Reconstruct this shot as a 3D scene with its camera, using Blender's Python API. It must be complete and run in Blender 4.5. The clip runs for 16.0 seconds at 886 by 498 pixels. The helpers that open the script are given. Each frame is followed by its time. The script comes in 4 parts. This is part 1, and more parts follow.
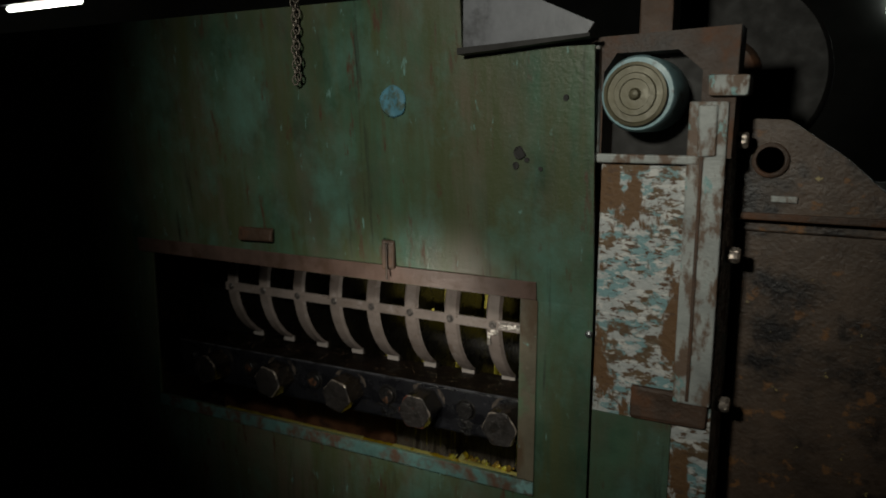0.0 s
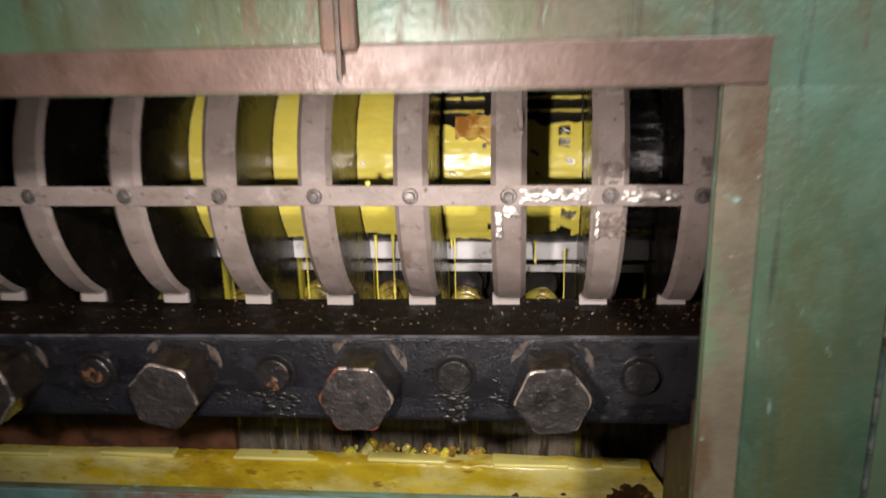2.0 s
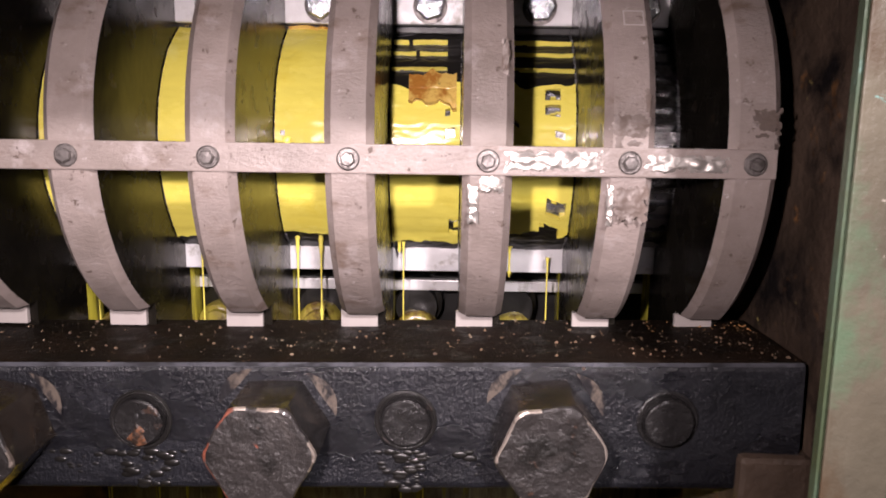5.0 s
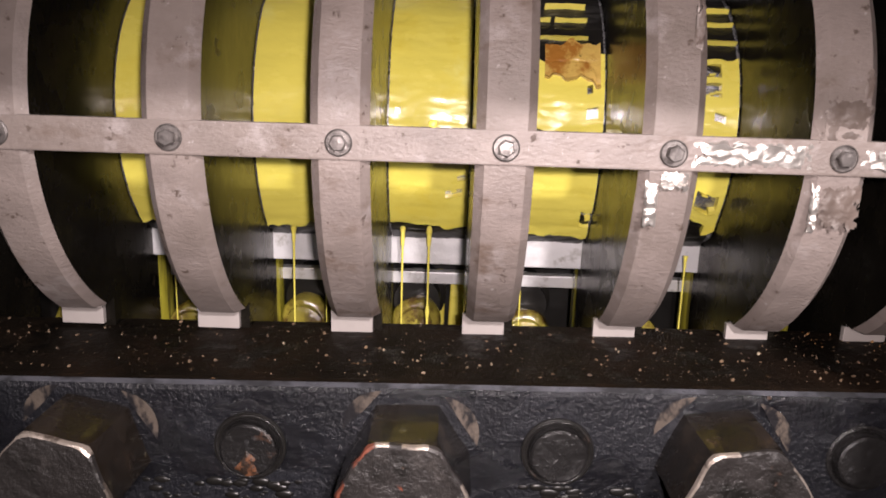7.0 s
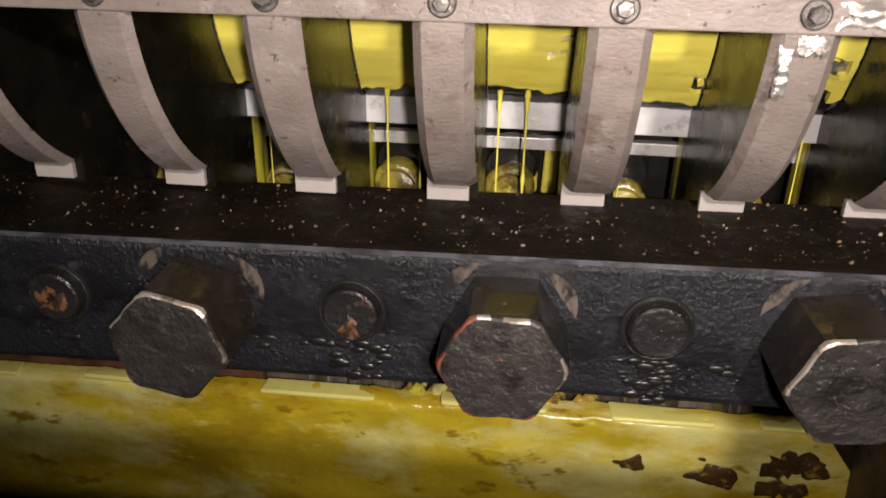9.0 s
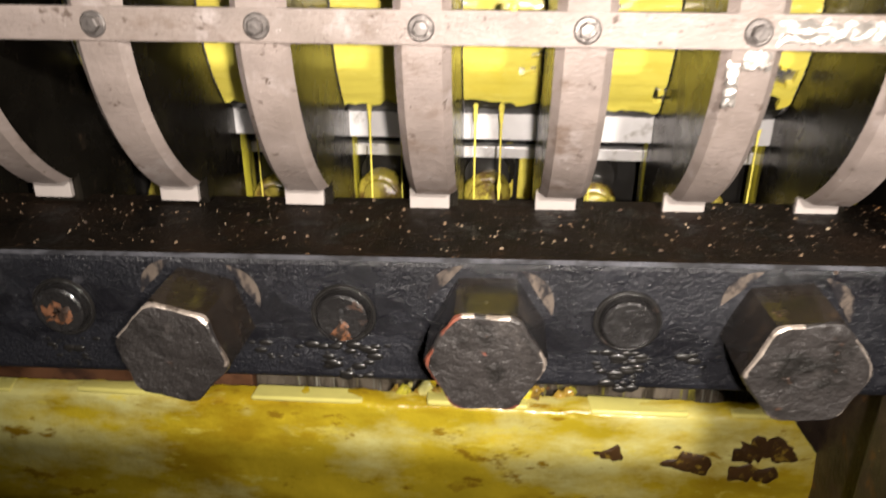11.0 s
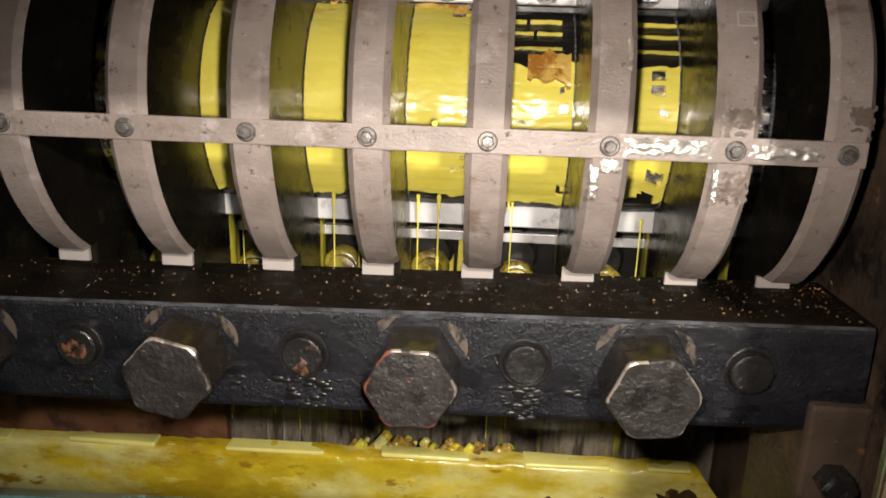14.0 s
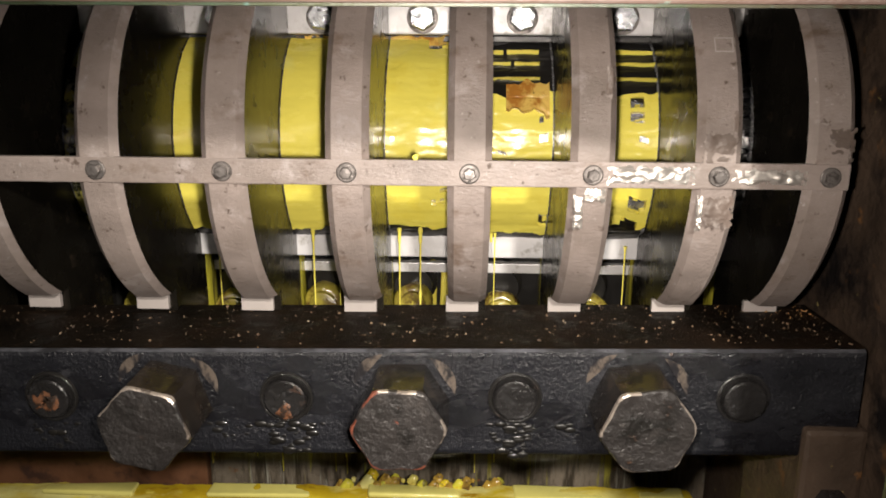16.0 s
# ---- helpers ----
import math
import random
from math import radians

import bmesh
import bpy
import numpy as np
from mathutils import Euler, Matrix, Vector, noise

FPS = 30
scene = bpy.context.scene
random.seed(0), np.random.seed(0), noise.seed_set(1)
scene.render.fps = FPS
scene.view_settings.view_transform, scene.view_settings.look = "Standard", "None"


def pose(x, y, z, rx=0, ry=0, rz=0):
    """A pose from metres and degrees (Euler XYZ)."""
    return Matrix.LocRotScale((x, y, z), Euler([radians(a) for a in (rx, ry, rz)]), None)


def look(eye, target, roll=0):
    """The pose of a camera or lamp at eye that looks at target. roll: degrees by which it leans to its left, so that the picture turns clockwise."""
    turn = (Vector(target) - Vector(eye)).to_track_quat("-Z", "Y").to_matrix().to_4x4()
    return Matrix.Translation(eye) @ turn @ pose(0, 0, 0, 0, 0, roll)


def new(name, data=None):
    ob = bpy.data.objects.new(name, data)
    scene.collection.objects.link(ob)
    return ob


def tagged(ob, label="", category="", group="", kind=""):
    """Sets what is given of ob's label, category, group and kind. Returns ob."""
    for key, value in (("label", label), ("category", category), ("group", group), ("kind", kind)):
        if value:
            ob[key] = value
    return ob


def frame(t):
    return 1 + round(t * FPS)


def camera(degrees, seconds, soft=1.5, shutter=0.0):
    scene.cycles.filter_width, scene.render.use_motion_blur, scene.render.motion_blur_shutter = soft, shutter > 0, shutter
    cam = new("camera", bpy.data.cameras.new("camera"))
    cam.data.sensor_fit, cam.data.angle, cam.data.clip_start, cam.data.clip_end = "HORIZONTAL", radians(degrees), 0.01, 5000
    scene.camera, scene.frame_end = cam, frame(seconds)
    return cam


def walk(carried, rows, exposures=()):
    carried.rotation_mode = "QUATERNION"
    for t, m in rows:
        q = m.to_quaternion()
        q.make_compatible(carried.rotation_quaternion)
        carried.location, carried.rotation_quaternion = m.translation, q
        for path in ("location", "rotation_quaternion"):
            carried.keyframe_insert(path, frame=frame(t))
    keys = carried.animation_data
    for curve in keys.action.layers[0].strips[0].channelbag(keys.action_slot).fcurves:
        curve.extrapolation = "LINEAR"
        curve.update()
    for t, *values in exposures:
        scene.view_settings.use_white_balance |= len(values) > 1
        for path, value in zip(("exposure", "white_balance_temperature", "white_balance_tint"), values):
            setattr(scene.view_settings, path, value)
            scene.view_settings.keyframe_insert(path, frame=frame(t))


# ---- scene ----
cam = camera(61.8, 16.0, soft=1.8, shutter=0.4)
PATH = [
    (0, (0.724, -1.336, 1.404), (-0.237, 0.386, 1.069), 0.2),
    (0.5, (0.512, -1.277, 1.388), (-0.237, 0.551, 1.074), 0.2),
    (1, (0.351, -1.123, 1.345), (-0.264, 0.739, 0.948), -1.0),
    (1.5, (0.233, -0.943, 1.272), (-0.214, 0.942, 0.775), -0.6),
    (2, (0.114, -0.738, 1.141), (-0.099, 1.182, 0.622), -1.3),
    (2.5, (0.086, -0.623, 1.052), (-0.033, 1.312, 0.56), -0.9),
    (3, (0.071, -0.593, 1.026), (0.073, 1.345, 0.531), 0.8),
    (3.2, (0.08, -0.593, 1.024), (0.045, 1.356, 0.578), 0.0),
    (5.3, (0.072, -0.515, 1.027), (0.048, 1.456, 0.688), 0.9),
    (5.5, (0.055, -0.502, 1.031), (0.022, 1.461, 0.653), 1.1),
    (6, (0.018, -0.488, 1.035), (-0.066, 1.469, 0.632), 1.7),
    (6.5, (-0.017, -0.466, 1.036), (-0.05, 1.49, 0.622), 2.1),
    (7, (-0.03, -0.45, 1.036), (-0.05, 1.501, 0.596), 1.8),
    (7.5, (-0.033, -0.444, 1.042), (-0.098, 1.5, 0.573), 1.1),
    (8, (-0.027, -0.43, 1.05), (-0.174, 1.485, 0.492), 1.0),
    (8.5, (-0.037, -0.433, 1.042), (-0.246, 1.408, 0.287), 1.3),
    (10.8, (-0.06, -0.449, 1.042), (-0.201, 1.345, 0.169), 0.4),
    (11, (-0.049, -0.469, 1.056), (-0.191, 1.358, 0.254), 0.2),
    (11.5, (-0.035, -0.496, 1.057), (-0.134, 1.373, 0.353), 0.7),
    (12, (-0.021, -0.522, 1.063), (-0.129, 1.367, 0.414), 0.6),
    (12.5, (-0.011, -0.561, 1.073), (-0.124, 1.333, 0.443), 0.7),
    (13, (-0.003, -0.602, 1.079), (-0.136, 1.303, 0.486), 1.0),
    (13.5, (-0.001, -0.615, 1.081), (-0.12, 1.297, 0.506), 1.3),
    (14, (0.002, -0.616, 1.082), (-0.108, 1.302, 0.525), 1.8),
    (14.5, (0.004, -0.612, 1.082), (-0.104, 1.308, 0.53), 1.6),
    (15, (0.007, -0.603, 1.081), (-0.082, 1.322, 0.543), 1.6),
    (15.5, (0.005, -0.598, 1.082), (-0.067, 1.334, 0.57), 1.1),
    (16, (-0.004, -0.602, 1.085), (-0.056, 1.337, 0.599), 0.4),
]
walk(cam, [(t, look(eye, target, roll)) for t, eye, target, roll in PATH],
     exposures=[(0.0, -2.4, 6500, 2), (0.5, -2.2, 6500, 0), (1.0, -1.85, 6500, 0), (1.5, -1.35, 6500, 2), (2.0, -0.5, 6450, 16), (2.5, 0.05, 6350, 24), (3.0, 0.15, 6320, 26),
                (5.5, -0.2, 6250, 28), (6.5, -0.38, 6230, 24), (7.0, -0.33, 6280, 22), (8.0, -0.40, 6400, 18), (8.5, -0.5, 6550, 16), (11.0, 0.3, 6600, 12), (12.0, 0.0, 6600, 10), (16.0, -0.22, 6600, 10)])

# ---- world and light ----
world = bpy.data.worlds.new("hall_air")
scene.world = world
world.use_nodes = True
world.node_tree.nodes["Background"].inputs[0].default_value = (0.55, 0.6, 0.62, 1)
world.node_tree.nodes["Background"].inputs[1].default_value = 0.06


def spot(name, eye, target, watts, degrees, blend, radius, colour):
    lamp = bpy.data.lights.new(name, "SPOT")
    lamp.energy, lamp.spot_size, lamp.spot_blend, lamp.shadow_soft_size, lamp.color = watts, radians(degrees), blend, radius, colour
    ob = new(name, lamp)
    ob.matrix_world = look(eye, target)
    return ob


# the torch beside the lens, where it is held for most of the shot, and an added fill lamp behind it
spot("torch", (0.0, -0.50, 1.062), (0.0, 0.0, 0.925), 18.0, 108, 1.0, 0.010, (1.0, 0.90, 0.805))
# no real fixture: fills in the torch's early light on the panel
spot("panel_fill", (0.36, -1.48, 1.68), (0.19, -0.22, 1.37), 168.0, 70, 1.0, 0.05, (1.0, 0.94, 0.85))

# ---- materials ----


def mat(name, base, layers=(), rough=0.5, metal=0.0, bump=((60, 0.15),), vary=0.25, scale=14, coat=0.0, stretch=(1, 1, 1), spec=0.5):
    """base colour, then layers (colour, noise scale, from, to, stretch, roughness, metal) laid over it by noise."""
    m = bpy.data.materials.new(name)
    m.use_nodes = True
    nt = m.node_tree
    nd, ln = nt.nodes, nt.links
    bsdf = nd["Principled BSDF"]
    tc, info = nd.new("ShaderNodeTexCoord"), nd.new("ShaderNodeObjectInfo")
    shift = nd.new("ShaderNodeVectorMath")
    shift.operation = "SCALE"
    shift.inputs[0].default_value = (7.3, 3.1, 5.7)
    ln.new(info.outputs["Random"], shift.inputs["Scale"])
    add = nd.new("ShaderNodeVectorMath")
    ln.new(tc.outputs["Object"], add.inputs[0])
    ln.new(shift.outputs[0], add.inputs[1])

    def noise_at(sc, st, detail=6.0, rg=0.6):
        mp = nd.new("ShaderNodeMapping")
        mp.inputs["Scale"].default_value = st
        ln.new(add.outputs[0], mp.inputs[0])
        n = nd.new("ShaderNodeTexNoise")
        n.inputs["Scale"].default_value, n.inputs["Detail"].default_value, n.inputs["Roughness"].default_value = sc, detail, rg
        ln.new(mp.outputs[0], n.inputs[0])
        return n.outputs[0]

    def ramp(sock, lo, hi, a=0.0, b=1.0):
        r = nd.new("ShaderNodeMapRange")
        r.inputs[1].default_value, r.inputs[2].default_value, r.inputs[3].default_value, r.inputs[4].default_value = lo, hi, a, b
        ln.new(sock, r.inputs[0])
        return r.outputs[0]

    def mix(kind, f, a, b):
        x = nd.new("ShaderNodeMix")
        x.data_type = kind
        ia, ib, out = (6, 7, 2) if kind == "RGBA" else (2, 3, 0)
        ln.new(f, x.inputs[0])
        for k, v in ((ia, a), (ib, b)):
            if hasattr(v, "is_linked"):
                ln.new(v, x.inputs[k])
            else:
                x.inputs[k].default_value = (*v, 1) if kind == "RGBA" else v
        return x.outputs[out]

    dark, light = [c * (1 - vary) for c in base], [min(1, c * (1 + vary)) for c in base]
    col = mix("RGBA", ramp(noise_at(scale, stretch), 0.3, 0.7), dark, light)
    rgh = ramp(noise_at(scale * 2.3, stretch), 0.3, 0.7, max(0.02, rough - 0.09), min(1, rough + 0.09))
    met = None
    for colour, sc, lo, hi, st, lr, lm in layers:
        f = ramp(noise_at(sc, st, 8.0, 0.65), lo, hi)
        col = mix("RGBA", f, col, colour)
        rgh = mix("FLOAT", f, rgh, lr)
        if lm != metal or met is not None:
            met = mix("FLOAT", f, metal if met is None else met, lm)
    ln.new(col, bsdf.inputs["Base Color"])
    ln.new(rgh, bsdf.inputs["Roughness"])
    if met is None:
        bsdf.inputs["Metallic"].default_value = metal
    else:
        ln.new(met, bsdf.inputs["Metallic"])
    bsdf.inputs["Specular IOR Level"].default_value = spec
    bsdf.inputs["Coat Weight"].default_value = coat
    bsdf.inputs["Coat Roughness"].default_value = 0.08
    last = None
    for sc, strength in bump:
        b = nd.new("ShaderNodeBump")
        b.inputs["Strength"].default_value, b.inputs["Distance"].default_value = strength, 0.004
        ln.new(noise_at(sc, stretch), b.inputs["Height"])
        if last:
            ln.new(last, b.inputs["Normal"])
        last = b.outputs[0]
    if last:
        ln.new(last, bsdf.inputs["Normal"])
    return m


def plain_light(name, colour, strength):
    m = bpy.data.materials.new(name)
    m.use_nodes = True
    b = m.node_tree.nodes["Principled BSDF"]
    b.inputs["Base Color"].default_value = (*colour, 1)
    b.inputs["Emission Color"].default_value = (*colour, 1)
    b.inputs["Emission Strength"].default_value = strength
    return m


U = (1, 1, 1)
RUST = (0.13, 0.055, 0.025)
green_paint = mat("green_paint", (0.058, 0.110, 0.070), [
    ((0.125, 0.105, 0.075), 1.9, 0.44, 0.62, (1.2, 1, 0.6), 0.40, 0.0),
    ((0.070, 0.085, 0.040), 5, 0.46, 0.64, (3.4, 1, 0.35), 0.42, 0.0),
    ((0.095, 0.185, 0.145), 6, 0.52, 0.70, (1, 1, 0.7), 0.30, 0.0),
    ((0.075, 0.045, 0.026), 17, 0.60, 0.68, (2.4, 1, 0.5), 0.55, 0.0),
    ((0.15, 0.27, 0.24), 30, 0.64, 0.69, (2.2, 1, 0.6), 0.35, 0.0),
    ((0.022, 0.022, 0.016), 9, 0.61, 0.74, (4.2, 1, 0.3), 0.5, 0.0)], rough=0.34, vary=0.45, scale=6, bump=((14, 0.25), (60, 0.25), (190, 0.15)))
lip_paint = mat("lip_paint", (0.115, 0.075, 0.062), [
    ((0.07, 0.04, 0.025), 18, 0.5, 0.66, U, 0.6, 0.0),
    ((0.22, 0.4, 0.34), 30, 0.66, 0.72, U, 0.4, 0.0)], rough=0.42, vary=0.3, bump=((50, 0.3), (220, 0.15)))
side_paint = mat("side_paint", (0.125, 0.110, 0.078), [((0.085, 0.055, 0.03), 12, 0.50, 0.62, (1, 1, 0.6), 0.55, 0.0), ((0.10, 0.15, 0.09), 8, 0.52, 0.62, U, 0.4, 0.0), ((0.2, 0.42, 0.38), 34, 0.64, 0.67, (0.8, 1, 1.4), 0.4, 0.0), ((0.4, 0.36, 0.3), 120, 0.70, 0.73, U, 0.4, 0.0)], rough=0.45, vary=0.3, bump=((50, 0.3), (220, 0.15)))
worn_column = mat("worn_column", (0.13, 0.085, 0.045), [
    ((0.20, 0.34, 0.36), 26, 0.48, 0.52, (0.9, 1, 1.3), 0.45, 0.0),
    ((0.46, 0.48, 0.48), 30, 0.50, 0.53, (0.7, 1, 1.5), 0.45, 0.0),
    ((0.60, 0.60, 0.58), 60, 0.55, 0.58, (0.6, 1, 1.6), 0.4, 0.0),
    ((0.14, 0.075, 0.032), 9, 0.545, 0.575, (1.4, 1, 0.6), 0.65, 0.0),
    ((0.10, 0.055, 0.03), 90, 0.56, 0.60, (0.6, 1, 1.6), 0.65, 0.0)], rough=0.5, vary=0.4, bump=((40, 0.6), (120, 0.6)))
bare_column = mat("bare_column", (0.34, 0.36, 0.35), [
    ((0.15, 0.10, 0.07), 22, 0.48, 0.56, (1.5, 1, 0.7), 0.6, 0.0),
    ((0.2, 0.36, 0.36), 30, 0.6, 0.65, (1, 1, 0.6), 0.45, 0.0)], rough=0.48, vary=0.3, bump=((60, 0.4), (200, 0.25)))
rusty_steel = mat("rusty_steel", (0.075, 0.045, 0.03), [
    (RUST, 16, 0.5, 0.66, U, 0.75, 0.0), ((0.03, 0.022, 0.018), 7, 0.5, 0.68, U, 0.5, 0.0)], rough=0.6, vary=0.4, bump=((45, 0.5), (180, 0.3)))
dark_cheek = mat("dark_cheek", (0.080, 0.054, 0.038), [
    ((0.20, 0.095, 0.035), 26, 0.60, 0.66, (1, 1, 1.2), 0.6, 0.0), ((0.012, 0.01, 0.01), 10, 0.5, 0.62, U, 0.4, 0.0),
    ((0.34, 0.27, 0.10), 60, 0.67, 0.70, U, 0.4, 0.0)], rough=0.5, vary=0.4, bump=((30, 0.6), (140, 0.4)))
# for black parts and marks, and for unlit depth put into the colour
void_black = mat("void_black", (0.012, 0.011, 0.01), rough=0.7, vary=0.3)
ring_steel = mat("ring_steel", (0.275, 0.228, 0.208), [
    ((0.19, 0.155, 0.135), 9, 0.46, 0.70, U, 0.5, 0.0),
    ((0.34, 0.295, 0.28), 35, 0.56, 0.68, U, 0.38, 0.0),
    ((0.15, 0.105, 0.08), 22, 0.58, 0.72, (1, 1, 1.5), 0.55, 0.0),
    ((0.11, 0.08, 0.065), 110, 0.62, 0.67, U, 0.6, 0.0),
    ((0.42, 0.38, 0.36), 160, 0.66, 0.70, U, 0.35, 0.1)], rough=0.42, metal=0.0, vary=0.18, scale=30, bump=((420, 0.28), (150, 0.10), (45, 0.10)), stretch=(0.7, 1, 1.2))
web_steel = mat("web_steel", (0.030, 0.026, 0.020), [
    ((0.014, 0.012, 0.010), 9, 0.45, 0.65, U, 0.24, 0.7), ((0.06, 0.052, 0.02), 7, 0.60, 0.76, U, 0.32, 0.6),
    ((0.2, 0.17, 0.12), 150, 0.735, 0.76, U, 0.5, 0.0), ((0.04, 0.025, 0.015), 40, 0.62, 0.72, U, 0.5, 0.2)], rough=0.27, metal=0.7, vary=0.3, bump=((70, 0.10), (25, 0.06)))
foot_steel = mat("foot_steel", (0.40, 0.36, 0.34), rough=0.5, vary=0.1, bump=((200, 0.1),))
weld_metal = mat("weld_metal", (0.62, 0.58, 0.54), [((0.38, 0.34, 0.30), 60, 0.60, 0.72, (1, 1, 2), 0.45, 0.4)], rough=0.36, metal=0.7, vary=0.2, bump=((60, 0.5), (150, 0.25)))
scorched = mat("scorched", (0.13, 0.10, 0.085), [((0.3, 0.26, 0.24), 80, 0.52, 0.6, U, 0.5, 0.3)], rough=0.45, vary=0.4, bump=((80, 0.5),))
grind_dark = mat("grind_dark", (0.20, 0.155, 0.12), [((0.34, 0.29, 0.26), 90, 0.45, 0.55, (4, 1, 0.4), 0.5, 0.0)], rough=0.5, vary=0.3, bump=((120, 0.3),))
screw_steel = mat("screw_steel", (0.22, 0.2, 0.19), [((0.08, 0.07, 0.065), 120, 0.5, 0.62, U, 0.5, 0.5)], rough=0.38, metal=0.6, vary=0.2, bump=((200, 0.2),))
bright_bolt = mat("bright_bolt", (0.5, 0.52, 0.55), [((0.2, 0.2, 0.2), 110, 0.55, 0.66, U, 0.4, 0.8)], rough=0.25, metal=0.9, vary=0.15, bump=((160, 0.3),))
scraper_steel = mat("scraper_steel", (0.66, 0.65, 0.66), [((0.3, 0.28, 0.25), 40, 0.58, 0.7, U, 0.4, 0.2)], rough=0.36, metal=0.2, vary=0.1, bump=((120, 0.2),))
drum_steel = mat("drum_steel", (0.5, 0.5, 0.52), [((0.04, 0.036, 0.032), 16, 0.56, 0.64, (0.4, 1, 1), 0.35, 0.3)], rough=0.25, metal=0.75, vary=0.3, bump=((80, 0.15),))
groove_black = mat("groove_black", (0.012, 0.011, 0.010), rough=0.35, vary=0.3, coat=0.3)
paste = mat("paste", (0.90, 0.79, 0.14), [
    ((0.82, 0.67, 0.07), 16, 0.54, 0.74, (0.8, 1, 1.4), 0.22, 0.0),
    ((0.92, 0.86, 0.25), 14, 0.60, 0.72, U, 0.18, 0.0),
    ((0.35, 0.18, 0.03), 95, 0.72, 0.75, U, 0.25, 0.0)], rough=0.24, vary=0.08, scale=18, bump=((45, 0.10), (140, 0.10)), coat=0.35, stretch=(0.5, 1, 1.4))
paste_thin = mat("paste_thin", (0.62, 0.56, 0.06), [
    ((0.16, 0.14, 0.03), 30, 0.48, 0.62, (2.5, 2.5, 0.25), 0.25, 0.0),
    ((0.75, 0.68, 0.10), 26, 0.57, 0.68, (3, 3, 0.25), 0.2, 0.0)], rough=0.22, vary=0.25, bump=((50, 0.2),), coat=0.35)
paste_mottled = mat("paste_mottled", (0.45, 0.40, 0.10), [((0.03, 0.03, 0.012), 70, 0.48, 0.54, (1, 1, 0.7), 0.2, 0.2), ((0.62, 0.60, 0.45), 110, 0.58, 0.63, U, 0.15, 0.4)], rough=0.16, vary=0.4, bump=((70, 0.9), (160, 0.6)), coat=0.5)
paste_brown = mat("paste_brown", (0.72, 0.48, 0.12), [
    ((0.40, 0.17, 0.03), 45, 0.5, 0.6, U, 0.2, 0.0), ((0.03, 0.02, 0.012), 60, 0.64, 0.68, U, 0.2, 0.0)], rough=0.2, vary=0.2, bump=((70, 0.4),), coat=0.4)
paste_tray = mat("paste_tray", (0.66, 0.50, 0.03), [
    ((0.46, 0.31, 0.015), 12, 0.46, 0.62, (0.5, 1.4, 1), 0.2, 0.0),
    ((0.78, 0.72, 0.27), 7, 0.50, 0.62, (0.5, 1.5, 1), 0.22, 0.0),
    ((0.36, 0.22, 0.015), 24, 0.60, 0.66, (0.6, 1.4, 1.3), 0.18, 0.0),
    ((0.80, 0.68, 0.12), 30, 0.60, 0.68, (0.5, 1.4, 1.2), 0.2, 0.0)], rough=0.18, vary=0.2, scale=9, bump=((22, 0.55), (80, 0.3)), coat=0.4)
paste_amber = mat("paste_amber", (0.42, 0.27, 0.05), [((0.14, 0.08, 0.02), 60, 0.5, 0.62, U, 0.15, 0.0)], rough=0.15, vary=0.3, bump=((80, 0.2),), coat=0.5)
paste_cap = mat("paste_cap", (0.32, 0.27, 0.045), [((0.10, 0.06, 0.018), 40, 0.46, 0.58, U, 0.2, 0.0), ((0.62, 0.56, 0.09), 30, 0.60, 0.68, U, 0.2, 0.0)], rough=0.2, vary=0.3, bump=((70, 0.4),), coat=0.4)
# paler yellow that puts the light on the trough rim into the colour
paste_glare = mat("paste_glare", (0.88, 0.80, 0.24), rough=0.2, vary=0.1, bump=((60, 0.2),), coat=0.4)
dried = mat("dried", (0.07, 0.035, 0.012), [((0.3, 0.2, 0.03), 80, 0.56, 0.64, U, 0.4, 0.0)], rough=0.4, vary=0.4, bump=((90, 0.5),))
beam_black = mat("beam_black", (0.013, 0.0135, 0.017), [
    ((0.007, 0.007, 0.009), 14, 0.48, 0.6, (0.6, 1, 1.4), 0.22, 0.0),
    ((0.032, 0.032, 0.037), 40, 0.62, 0.72, U, 0.42, 0.0),
    ((0.10, 0.055, 0.03), 70, 0.69, 0.74, U, 0.6, 0.0)], rough=0.34, vary=0.4, bump=((26, 0.15), (110, 0.35), (300, 0.5)), coat=0.1, spec=0.4)
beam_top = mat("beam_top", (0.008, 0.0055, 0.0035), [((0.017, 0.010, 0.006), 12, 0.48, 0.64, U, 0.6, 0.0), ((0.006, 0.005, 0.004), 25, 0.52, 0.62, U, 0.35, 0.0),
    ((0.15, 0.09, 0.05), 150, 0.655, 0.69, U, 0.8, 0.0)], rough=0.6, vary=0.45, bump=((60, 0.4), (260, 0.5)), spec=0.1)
# highlight on the beam's front bevel, painted as a broken paler grey
beam_edge_glint = mat("beam_edge_glint", (0.11, 0.112, 0.128), [((0.022, 0.022, 0.025), 45, 0.44, 0.56, (0.5, 1, 1), 0.4, 0.0)], rough=0.3, metal=0.3, vary=0.3, bump=((90, 0.3),))
bolt_side = mat("bolt_side", (0.017, 0.012, 0.008), [((0.12, 0.075, 0.04), 24, 0.56, 0.70, U, 0.3, 0.1), ((0.10, 0.09, 0.055), 60, 0.62, 0.7, U, 0.35, 0.0), ((0.008, 0.007, 0.006), 16, 0.5, 0.6, U, 0.18, 0.0)], rough=0.24, vary=0.4, bump=((60, 0.4), (180, 0.3)), coat=0.4)
